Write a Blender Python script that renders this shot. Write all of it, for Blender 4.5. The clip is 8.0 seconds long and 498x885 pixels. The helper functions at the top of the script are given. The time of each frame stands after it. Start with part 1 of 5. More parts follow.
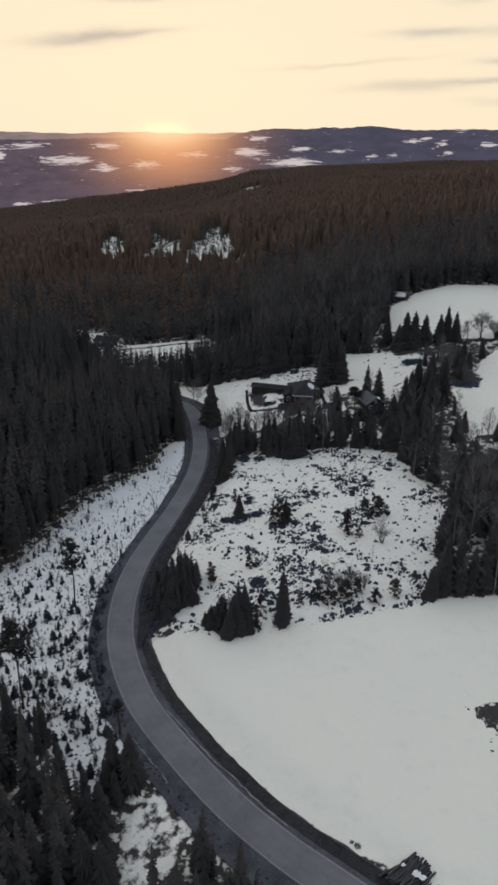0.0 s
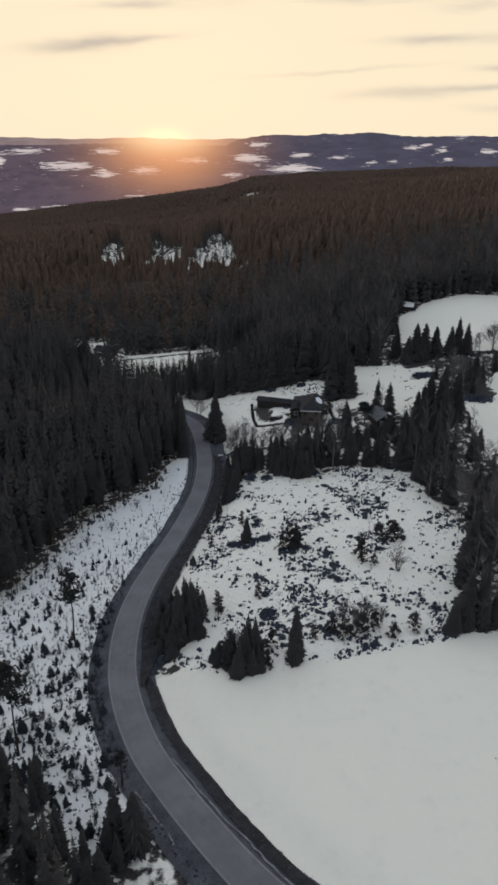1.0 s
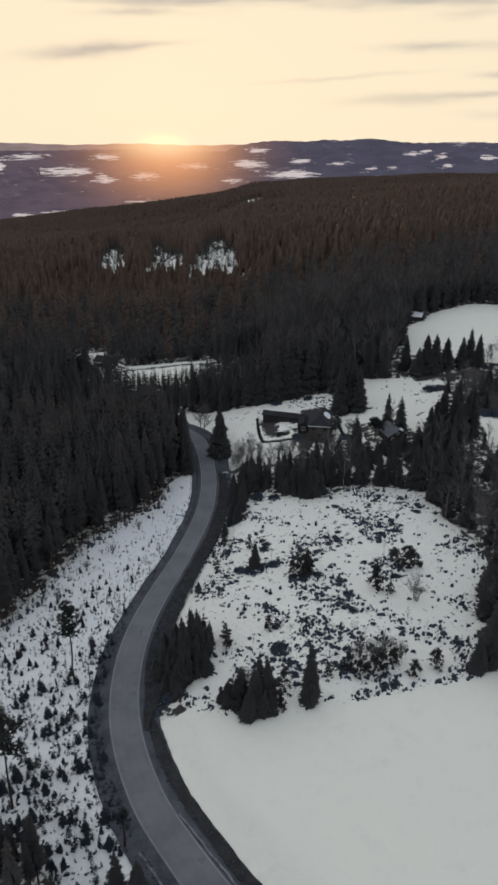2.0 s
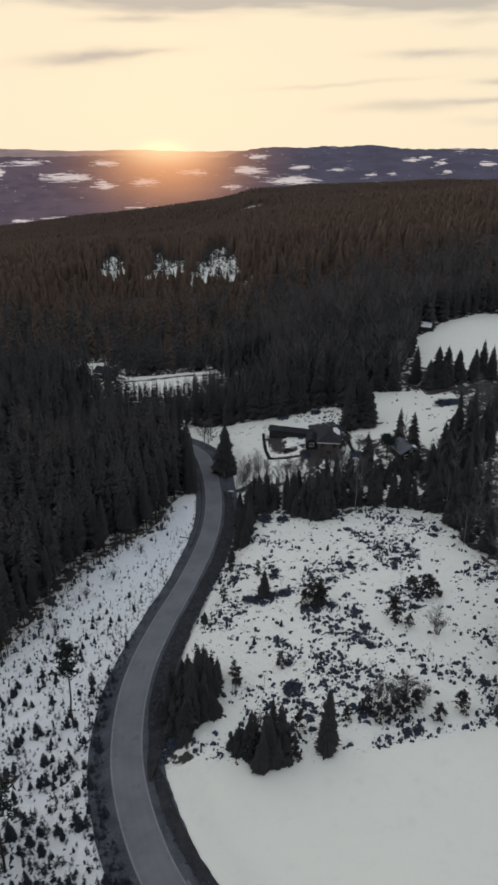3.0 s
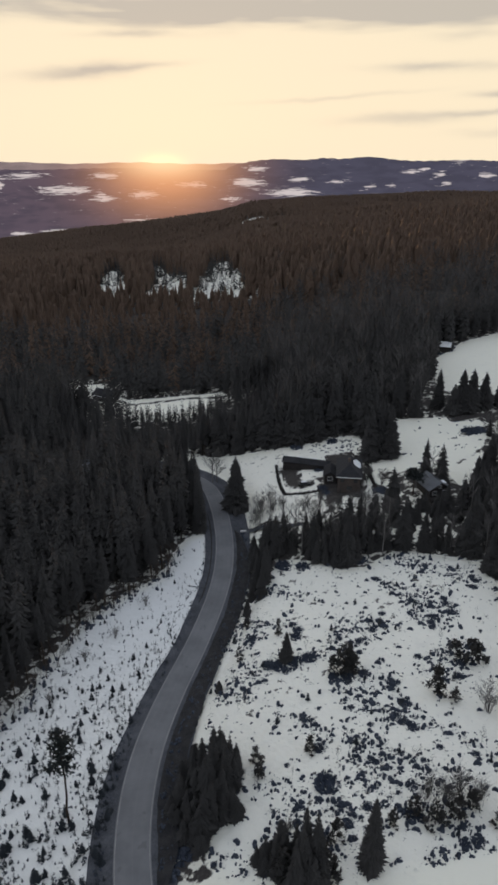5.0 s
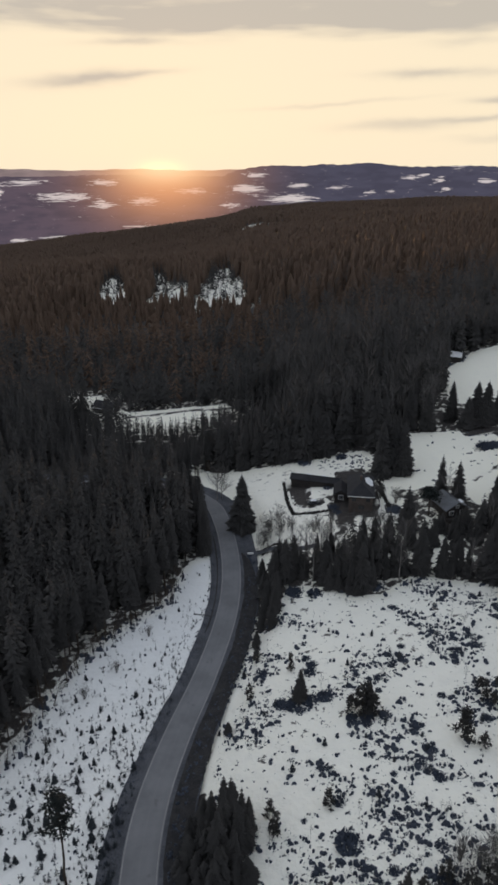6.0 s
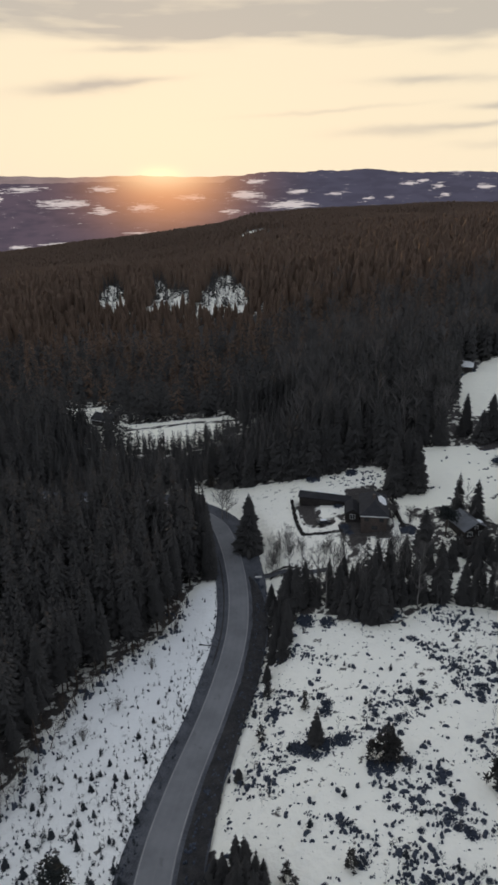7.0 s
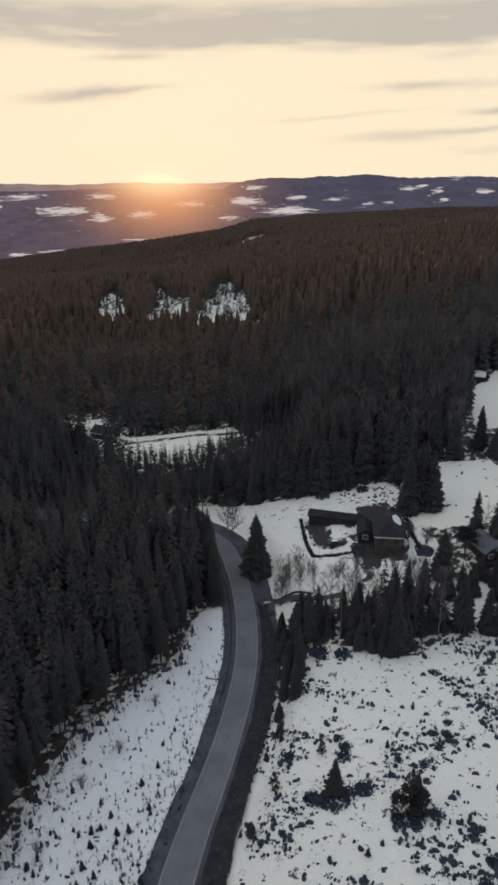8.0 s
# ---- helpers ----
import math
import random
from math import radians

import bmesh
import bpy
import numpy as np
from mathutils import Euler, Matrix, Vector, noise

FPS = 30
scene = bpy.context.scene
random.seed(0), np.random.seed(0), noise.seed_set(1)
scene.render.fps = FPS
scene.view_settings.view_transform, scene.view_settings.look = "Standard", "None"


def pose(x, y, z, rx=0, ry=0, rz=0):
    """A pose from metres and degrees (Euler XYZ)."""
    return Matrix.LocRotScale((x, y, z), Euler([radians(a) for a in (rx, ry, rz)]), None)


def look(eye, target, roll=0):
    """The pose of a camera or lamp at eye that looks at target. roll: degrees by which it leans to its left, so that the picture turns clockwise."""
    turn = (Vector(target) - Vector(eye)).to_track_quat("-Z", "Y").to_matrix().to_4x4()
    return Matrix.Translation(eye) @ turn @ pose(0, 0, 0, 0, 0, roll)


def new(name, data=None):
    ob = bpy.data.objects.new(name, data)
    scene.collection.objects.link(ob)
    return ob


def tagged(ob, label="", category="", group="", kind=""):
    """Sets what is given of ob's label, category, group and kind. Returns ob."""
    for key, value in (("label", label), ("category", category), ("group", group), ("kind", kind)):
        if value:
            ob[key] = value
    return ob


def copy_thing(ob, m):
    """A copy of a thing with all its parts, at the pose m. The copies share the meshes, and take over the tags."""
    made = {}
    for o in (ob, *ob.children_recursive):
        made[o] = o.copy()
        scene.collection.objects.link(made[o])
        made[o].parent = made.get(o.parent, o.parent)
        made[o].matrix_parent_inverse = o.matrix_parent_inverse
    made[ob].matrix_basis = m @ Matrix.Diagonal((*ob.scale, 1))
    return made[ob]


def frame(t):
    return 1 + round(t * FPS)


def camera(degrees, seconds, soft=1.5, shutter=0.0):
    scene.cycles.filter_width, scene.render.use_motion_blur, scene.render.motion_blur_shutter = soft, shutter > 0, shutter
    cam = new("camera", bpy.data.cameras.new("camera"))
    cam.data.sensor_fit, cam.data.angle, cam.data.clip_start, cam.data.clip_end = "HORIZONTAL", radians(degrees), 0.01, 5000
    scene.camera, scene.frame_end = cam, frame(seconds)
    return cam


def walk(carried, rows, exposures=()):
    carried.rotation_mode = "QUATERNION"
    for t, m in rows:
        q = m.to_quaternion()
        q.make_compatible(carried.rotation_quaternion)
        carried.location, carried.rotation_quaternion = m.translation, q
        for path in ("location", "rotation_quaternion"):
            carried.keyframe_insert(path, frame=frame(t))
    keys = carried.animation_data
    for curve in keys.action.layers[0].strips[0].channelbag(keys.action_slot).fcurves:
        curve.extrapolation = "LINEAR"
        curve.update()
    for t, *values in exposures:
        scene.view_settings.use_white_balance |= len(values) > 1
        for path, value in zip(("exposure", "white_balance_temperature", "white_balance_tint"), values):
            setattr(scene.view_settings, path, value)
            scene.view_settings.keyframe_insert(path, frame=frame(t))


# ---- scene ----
# ---- camera and its flight ----
cam = camera(38.0, 8.0, soft=3.0)
EYE, TILT = 110.5, -22.63
ROWS = [
    (0.00, 0.00, 0.00, 0.00, 0.000, 0.000, 0.000),
    (0.50, -1.36, 5.20, 2.24, -0.043, 0.203, -0.055),
    (1.00, -2.69, 10.41, 4.47, -0.083, 0.407, -0.097),
    (1.50, -3.99, 15.64, 6.68, -0.119, 0.612, -0.124),
    (2.25, -5.90, 23.51, 9.96, -0.166, 0.924, -0.140),
    (3.00, -7.76, 31.41, 13.20, -0.205, 1.238, -0.125),
    (3.50, -8.96, 36.70, 15.34, -0.227, 1.449, -0.097),
    (4.00, -10.14, 42.01, 17.47, -0.245, 1.662, -0.056),
    (4.50, -11.29, 47.33, 19.58, -0.259, 1.876, -0.000),
    (5.25, -12.97, 55.34, 22.70, -0.274, 2.201, 0.108),
    (6.00, -14.60, 63.38, 25.80, -0.280, 2.528, 0.248),
    (6.50, -15.65, 68.76, 27.84, -0.280, 2.748, 0.358),
    (7.00, -16.67, 74.16, 29.86, -0.276, 2.970, 0.483),
    (7.50, -17.67, 79.57, 31.87, -0.269, 3.192, 0.621),
    (8.00, -18.65, 85.00, 33.86, -0.258, 3.417, 0.773),
]
walk(cam, [(t, pose(0, 0, EYE, TILT) @ pose(x, y, z, 90 + pitch, roll, yaw)) for t, x, y, z, yaw, pitch, roll in ROWS])


# ---- sky and sun: the sun stands on the far ridge under a thin, bright cloud cover ----
SUN_AZ, SUN_EL = radians(-6.2), radians(0.5)
SUN_DIR = Vector((math.sin(SUN_AZ) * math.cos(SUN_EL), math.cos(SUN_AZ) * math.cos(SUN_EL), math.sin(SUN_EL)))


class Nodes:
    """Short hand for building node trees."""

    def __init__(self, tree):
        self.tree = tree
        tree.nodes.clear()

    def add(self, kind):
        return self.tree.nodes.new(kind)

    def attr(self, name):
        n = self.add("ShaderNodeAttribute")
        n.attribute_name = name
        return n.outputs["Fac"]

    def link(self, a, b):
        self.tree.links.new(a, b)

    def put(self, socket, value):
        if isinstance(value, bpy.types.NodeSocket):
            self.link(value, socket)
        else:
            socket.default_value = value

    def math(self, op, a, b=0.0, c=0.0, clamp=False):
        n = self.add("ShaderNodeMath")
        n.operation, n.use_clamp = op, clamp
        self.put(n.inputs[0], a), self.put(n.inputs[1], b), self.put(n.inputs[2], c)
        return n.outputs[0]

    def smooth(self, x, lo, hi):
        n = self.add("ShaderNodeMapRange")
        n.interpolation_type = "SMOOTHSTEP"
        self.put(n.inputs[0], x)
        n.inputs[1].default_value, n.inputs[2].default_value = lo, hi
        return n.outputs[0]

    def mix(self, f, a, b, blend="MIX"):
        n = self.add("ShaderNodeMix")
        n.data_type, n.blend_type = "RGBA", blend
        self.put(n.inputs[0], f)
        self.put(n.inputs[6], (*a, 1) if isinstance(a, tuple) else a)
        self.put(n.inputs[7], (*b, 1) if isinstance(b, tuple) else b)
        return n.outputs[2]

    def noise(self, where, scale, detail=4.0, rough=0.55):
        n = self.add("ShaderNodeTexNoise")
        self.put(n.inputs["Vector"], where)
        n.inputs["Scale"].default_value, n.inputs["Detail"].default_value = scale, detail
        n.inputs["Roughness"].default_value = rough
        return n.outputs["Fac"]

    def stretch(self, where, sx, sy, sz, turn=0.0):
        n = self.add("ShaderNodeMapping")
        self.put(n.inputs["Vector"], where)
        n.inputs["Scale"].default_value = (sx, sy, sz)
        n.inputs["Rotation"].default_value = (0, 0, turn)
        return n.outputs[0]


def make_world():
    world = bpy.data.worlds.new("evening_sky")
    scene.world = world
    world.use_nodes = True
    n = Nodes(world.node_tree)
    way = n.add("ShaderNodeTexCoord").outputs["Generated"]
    split = n.add("ShaderNodeSeparateXYZ")
    n.link(way, split.inputs[0])
    el = n.math("MULTIPLY", n.math("ARCSINE", split.outputs[2]), 57.2958)
    az = n.math("MULTIPLY", n.math("ARCTAN2", split.outputs[0], split.outputs[1]), 57.2958)
    sky = n.add("ShaderNodeTexSky")
    sky.sky_type, sky.sun_disc, sky.sun_elevation, sky.sun_rotation, sky.dust_density = "NISHITA", False, radians(2.0), SUN_AZ, 2.0
    # bright cream towards the sunset, cool pale grey overhead and behind
    toward = n.add("ShaderNodeVectorMath")
    toward.operation = "DOT_PRODUCT"
    n.link(way, toward.inputs[0])
    toward.inputs[1].default_value = SUN_DIR
    facing = n.smooth(toward.outputs["Value"], -0.3, 0.95)
    low = n.math("SUBTRACT", 1.0, n.smooth(el, 8.0, 42.0))
    veil = n.mix(n.math("MULTIPLY", facing, low), (0.515, 0.565, 0.66), (0.965, 0.825, 0.605))
    # warmer and brighter close to the sun
    d_az, d_el = n.math("SUBTRACT", az, -6.2), n.math("SUBTRACT", el, 0.6)
    r2 = n.math("ADD", n.math("POWER", n.math("DIVIDE", d_az, 5.0), 2.0), n.math("POWER", n.math("DIVIDE", d_el, 1.5), 2.0))
    glow = n.math("EXPONENT", n.math("MULTIPLY", r2, -1.0))
    veil = n.mix(glow, veil, (1.0, 0.825, 0.60))
    r3 = n.math("ADD", n.math("POWER", n.math("DIVIDE", d_az, 1.5), 2.0), n.math("POWER", n.math("DIVIDE", d_el, 0.55), 2.0))
    veil = n.mix(n.math("EXPONENT", n.math("MULTIPLY", r3, -1.0)), veil, (1.45, 1.1, 0.66))
    # long flat cloud streaks
    wide = n.stretch(way, 3.0, 3.0, 22.0)
    ragged = n.noise(wide, 1.6, 3.5, 0.5)
    cover = 0.0
    # each streak: azimuth, height, half length, half depth, strength, slope
    streaks = [(-11.5, 6.45, 3.4, 0.42, 0.66, 0.09), (-8.0, 6.80, 3.0, 0.20, 0.40, 0.10), (14.5, 6.75, 4.2, 0.27, 0.80, 0.0), (6.5, 4.95, 5.5, 0.16, 0.24, 0.06), (11.0, 3.50, 3.6, 0.34, 0.42, 0.02),
               (16.5, 3.85, 4.0, 0.20, 0.45, 0.01), (18.0, 5.0, 2.0, 0.22, 0.55, 0.0), (18.0, 2.5, 3.0, 0.25, 0.3, 0.0), (-26.0, 5.6, 6.0, 0.6, 0.4, 0.0), (-8.0, 8.75, 3.2, 0.22, 0.55, 0.02), (15.5, 8.6, 2.6, 0.3, 0.35, 0.0)]
    wob = n.math("MULTIPLY", n.math("SUBTRACT", n.noise(n.stretch(way, 5.0, 5.0, 12.0), 3.0, 3.0), 0.5), 0.7)
    for a, e, wa, we, depth, slope in streaks:
        along = n.math("SUBTRACT", az, a)
        da = n.math("POWER", n.math("DIVIDE", along, wa), 2.0)
        rise = n.math("SUBTRACT", n.math("ADD", el, wob), n.math("ADD", e, n.math("MULTIPLY", along, slope)))
        de = n.math("POWER", n.math("DIVIDE", rise, we), 2.0)
        g = n.math("MULTIPLY", n.math("EXPONENT", n.math("MULTIPLY", n.math("ADD", da, de), -1.0)), depth)
        cover = n.math("ADD", cover, g)
    # a grey bank higher up, thinning again above
    lift = n.math("ADD", el, n.math("MULTIPLY", n.math("SUBTRACT", ragged, 0.5), 2.6))
    bank = n.math("MULTIPLY", n.smooth(lift, 8.7, 10.2), n.math("SUBTRACT", 1.0, n.smooth(lift, 11.4, 13.0)))
    cover = n.math("ADD", cover, n.math("MULTIPLY", bank, n.math("ADD", 0.30, n.math("MULTIPLY", n.noise(n.stretch(way, 5.0, 5.0, 26.0), 1.7, 4.0, 0.6), 1.0))))
    cover = n.math("MULTIPLY", cover, n.math("ADD", 0.45, n.smooth(ragged, 0.3, 0.6)), clamp=True)
    veil = n.mix(cover, veil, (0.56, 0.51, 0.44))
    total = n.mix(1.0, veil, n.mix(1.0, sky.outputs[0], (0.004, 0.004, 0.004), "MULTIPLY"), "ADD")
    back = n.add("ShaderNodeBackground")
    n.link(total, back.inputs[0])
    back.inputs[1].default_value = 1.0
    n.link(back.outputs[0], n.add("ShaderNodeOutputWorld").inputs[0])


make_world()
sun = new("sun", bpy.data.lights.new("sun", "SUN"))
sun.data.energy, sun.data.angle, sun.data.color = 2.0, radians(3), (1.0, 0.55, 0.26)
sun.matrix_world = look(SUN_DIR * 1000 + Vector((0, 0, 30)), (0, 0, 0))


# ---- materials ----
def material(name, build, roughness=0.9, bump=None, thin=0.0):
    """A material whose build(n, where) gives the colour socket and, if wanted, a height socket for bump; thin lets
    that share of the light through, as needles and twigs do."""
    m = bpy.data.materials.new(name)
    m.use_nodes = True
    n = Nodes(m.node_tree)
    where = n.add("ShaderNodeTexCoord").outputs["Object"]
    colour, relief = build(n, where)
    p = n.add("ShaderNodeBsdfPrincipled")
    n.put(p.inputs["Base Color"], (*colour, 1) if isinstance(colour, tuple) else colour)
    p.inputs["Roughness"].default_value = roughness
    p.inputs["Specular IOR Level"].default_value = 0.3
    if relief is not None:
        b = n.add("ShaderNodeBump")
        b.inputs["Strength"].default_value, b.inputs["Distance"].default_value = bump
        n.link(relief, b.inputs["Height"])
        n.link(b.outputs[0], p.inputs["Normal"])
    out = p.outputs[0]
    if thin:
        leaf, both = n.add("ShaderNodeBsdfTranslucent"), n.add("ShaderNodeMixShader")
        n.put(leaf.inputs["Color"], (*colour, 1) if isinstance(colour, tuple) else colour)
        both.inputs[0].default_value = thin
        n.link(out, both.inputs[1]), n.link(leaf.outputs[0], both.inputs[2])
        out = both.outputs[0]
    n.link(out, n.add("ShaderNodeOutputMaterial").inputs[0])
    return m


def two_tone(dark, light, scale=1.0, fine=9.0):
    """Mottled colour at two scales, varied from object to object."""
    def build(n, where):
        big, small = n.noise(where, scale, 3.0), n.noise(where, scale * fine, 4.0)
        f = n.math("ADD", n.math("MULTIPLY", big, 0.6), n.math("MULTIPLY", small, 0.5))
        own = n.add("ShaderNodeObjectInfo").outputs["Random"]
        f = n.math("ADD", n.smooth(f, 0.3, 0.8), n.math("MULTIPLY", n.math("SUBTRACT", own, 0.5), 0.5), clamp=True)
        return n.mix(f, dark, light), small
    return build


def leafy(dark, light):
    """Needles or twigs: tone varies from spray to spray and from tree to tree."""
    def build(n, where):
        isle = n.add("ShaderNodeNewGeometry").outputs["Random Per Island"]
        own = n.add("ShaderNodeObjectInfo").outputs["Random"]
        patch = n.noise(where, 0.12, 3.0)
        f = n.math("ADD", n.math("MULTIPLY", isle, 0.25), n.math("MULTIPLY", own, 0.4))
        f = n.math("ADD", f, n.math("MULTIPLY", n.math("SUBTRACT", patch, 0.5), 1.2), clamp=True)
        return n.mix(f, dark, light), None
    return build


def ground_colours(n, where):
    """Snow where the land is open, needle litter and heather where it is not."""
    snow = n.attr("snow")
    rough = n.attr("rough")
    big, mid = n.noise(where, 0.05, 4.0), n.noise(where, 0.30, 5.0, 0.6)
    clot, fine = n.noise(where, 0.50, 3.0, 0.6), n.noise(where, 2.4, 4.0, 0.65)
    edge = n.math("ADD", snow, n.math("MULTIPLY", n.math("SUBTRACT", mid, 0.5), 4.0))
    cover = n.smooth(edge, -0.25, 0.25)
    # old snow lying in patches under the outer trees
    patch = n.math("MULTIPLY", n.smooth(n.math("ADD", n.math("MULTIPLY", mid, 0.5), n.math("MULTIPLY", clot, 0.5)), 0.50, 0.56), n.smooth(snow, -14.0, -6.0))
    cover = n.math("MAXIMUM", cover, n.math("MULTIPLY", patch, 0.85))
    # tufts and slash that stick out of the thin snow
    spots = n.math("ADD", n.math("MULTIPLY", fine, 0.25), n.math("MULTIPLY", clot, 0.75))
    limit = n.math("ADD", spots, n.math("MULTIPLY", n.math("SUBTRACT", big, 0.5), 0.30))
    bare = n.math("MULTIPLY", n.smooth(limit, 0.61, 0.65), rough)
    cover = n.math("MULTIPLY", cover, n.math("SUBTRACT", 1.0, n.math("MULTIPLY", bare, 0.93)))
    litter = n.mix(n.smooth(fine, 0.3, 0.75), (0.030, 0.026, 0.024), (0.066, 0.060, 0.056))
    white = n.mix(n.smooth(big, 0.3, 0.7), (0.80, 0.79, 0.735), (0.85, 0.835, 0.755))
    # snow is creamier on the field, cooler and greyer in the planting
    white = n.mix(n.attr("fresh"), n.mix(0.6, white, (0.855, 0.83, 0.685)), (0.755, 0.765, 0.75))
    white = n.mix(n.math("MULTIPLY", rough, 0.45), white, (0.86, 0.845, 0.78))
    white = n.mix(n.math("MULTIPLY", n.smooth(mid, 0.5, 0.75), 0.2), white, (0.64, 0.63, 0.59))
    tall = n.math("ADD", n.math("MULTIPLY", mid, 0.8), n.math("MULTIPLY", n.math("MULTIPLY", clot, rough), 0.8))
    humps = n.math("MULTIPLY", n.math("ADD", 0.15, n.math("MULTIPLY", rough, 0.85)), n.noise(where, 0.42, 3.0, 0.5))
    return n.mix(cover, litter, white), n.math("ADD", tall, n.math("MULTIPLY", humps, 1.6))


def asphalt_colours(n, where):
    across = n.attr("across")
    grain, patch = n.noise(where, 6.0, 4.0), n.noise(where, 0.16, 4.0, 0.6)
    tone = n.mix(n.smooth(patch, 0.3, 0.7), (0.128, 0.131, 0.138), (0.165, 0.168, 0.176))
    tone = n.mix(n.math("MULTIPLY", n.smooth(grain, 0.45, 0.8), 0.2), tone, (0.10, 0.10, 0.10))
    # paler, polished wheel tracks and dusty salt between them
    track = n.math("ABSOLUTE", n.math("SUBTRACT", n.math("ABSOLUTE", across), 0.5))
    worn = n.math("SUBTRACT", 1.0, n.smooth(track, 0.04, 0.26))
    tone = n.mix(n.math("MULTIPLY", n.math("MULTIPLY", worn, n.smooth(patch, 0.25, 0.75)), 0.14), tone, (0.225, 0.229, 0.238))
    middle = n.math("SUBTRACT", 1.0, n.smooth(n.math("ABSOLUTE", n.math("ADD", across, n.math("MULTIPLY", n.math("SUBTRACT", patch, 0.5), 0.12))), 0.01, 0.06))
    tone = n.mix(n.math("MULTIPLY", middle, 0.07), tone, (0.26, 0.26, 0.265))
    mend = n.smooth(n.noise(n.stretch(where, 0.45, 0.30, 1), 1.0, 2.0), 0.66, 0.69)
    blot = n.smooth(n.noise(where, 0.9, 2.0), 0.74, 0.78)
    tone = n.mix(n.math("MULTIPLY", mend, 0.45), tone, (0.10, 0.10, 0.102))
    return n.mix(n.math("MULTIPLY", blot, 0.5), tone, (0.075, 0.075, 0.077)), grain


MAT = {
    "ground": material("snowy_ground", ground_colours, 0.85, (0.8, 0.5)),
    "asphalt": material("worn_asphalt", asphalt_colours, 0.75, (0.3, 0.02)),
    "verge": material("frozen_verge", two_tone((0.048, 0.051, 0.059), (0.112, 0.117, 0.130), 0.3, 9.0), 0.95, (0.8, 0.15)),
    "bank": material("dark_matted_grass", two_tone((0.020, 0.020, 0.022), (0.056, 0.054, 0.053), 0.5, 9.0), 0.95, (1.0, 0.25)),
    "line": material("faded_white_paint", two_tone((0.16, 0.16, 0.16), (0.29, 0.29, 0.285), 0.25, 9.0), 0.8, (0.2, 0.01)),
    "crust": material("dirty_snow_crust", two_tone((0.05, 0.05, 0.053), (0.26, 0.265, 0.27), 0.5, 6.0), 0.9, (0.7, 0.1)),
    "spruce": material("spruce_needles", leafy((0.060, 0.058, 0.056), (0.092, 0.088, 0.083)), 0.8, thin=0.35),
    "pine": material("pine_needles", leafy((0.030, 0.036, 0.036), (0.065, 0.074, 0.070)), 0.8, thin=0.3),
    "twig": material("bare_twigs", leafy((0.080, 0.075, 0.071), (0.19, 0.180, 0.172))),
    "bark": material("grey_brown_bark", two_tone((0.025, 0.019, 0.015), (0.095, 0.072, 0.055), 1.2, 8.0), 0.95, (0.8, 0.03)),
    "birch": material("pale_birch_bark", two_tone((0.07, 0.064, 0.06), (0.27, 0.25, 0.235), 1.5, 6.0), 0.8, (0.4, 0.01)),
    # leafless brown, lightened and warmed to stand in for sunlit haze
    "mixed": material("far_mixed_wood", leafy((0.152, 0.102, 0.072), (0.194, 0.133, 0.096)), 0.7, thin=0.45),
    "plank": material("dark_stained_boards", two_tone((0.020, 0.018, 0.017), (0.050, 0.043, 0.039), 0.8, 9.0), 0.85, (0.5, 0.02)),
    "brick_wall": material("red_brown_wall", two_tone((0.055, 0.044, 0.039), (0.115, 0.09, 0.078), 0.6, 9.0), 0.9, (0.5, 0.02)),
    "roof": material("dark_roof_sheet", two_tone((0.014, 0.014, 0.016), (0.036, 0.036, 0.039), 0.35, 8.0), 0.95, (0.4, 0.03)),
    "roof_grey": material("grey_roof_sheet", two_tone((0.085, 0.09, 0.098), (0.14, 0.147, 0.16), 0.4, 8.0), 0.7, (0.4, 0.03)),
    "white_paint": material("white_paint", two_tone((0.55, 0.55, 0.53), (0.80, 0.80, 0.78), 2.0, 6.0), 0.6, (0.2, 0.01)),
    "snow": material("settled_snow", two_tone((0.70, 0.72, 0.74), (0.84, 0.84, 0.82), 0.4, 5.0), 0.85, (0.6, 0.1)),
    "wood_end": material("sawn_log_ends", two_tone((0.16, 0.12, 0.08), (0.36, 0.27, 0.18), 2.0, 6.0), 0.85, (0.3, 0.01)),
    "log": material("grey_log_bark", two_tone((0.028, 0.028, 0.030), (0.10, 0.098, 0.10), 0.8, 8.0), 0.9, (0.6, 0.02)),
    "hedge": material("dark_dry_hedge", leafy((0.016, 0.015, 0.014), (0.05, 0.045, 0.04))),
    "car_paint": material("dark_car_paint", two_tone((0.02, 0.022, 0.026), (0.03, 0.032, 0.038), 1.0, 3.0), 0.3, (0.05, 0.002)),
    "rubber": material("black_rubber", two_tone((0.012, 0.012, 0.012), (0.03, 0.03, 0.03), 3.0, 6.0), 0.85, (0.3, 0.005)),
    "heath": material("heather_and_slash", leafy((0.028, 0.036, 0.052), (0.070, 0.081, 0.106)), 0.85),
    "sapling": material("young_needles", leafy((0.036, 0.043, 0.050), (0.072, 0.082, 0.092)), 0.8, thin=0.3),
}


def glass_material():
    m = bpy.data.materials.new("window_glass")
    m.use_nodes = True
    n = Nodes(m.node_tree)
    p = n.add("ShaderNodeBsdfPrincipled")
    p.inputs["Base Color"].default_value = (0.02, 0.022, 0.026, 1)
    p.inputs["Roughness"].default_value = 0.08
    n.link(p.outputs[0], n.add("ShaderNodeOutputMaterial").inputs[0])
    return m


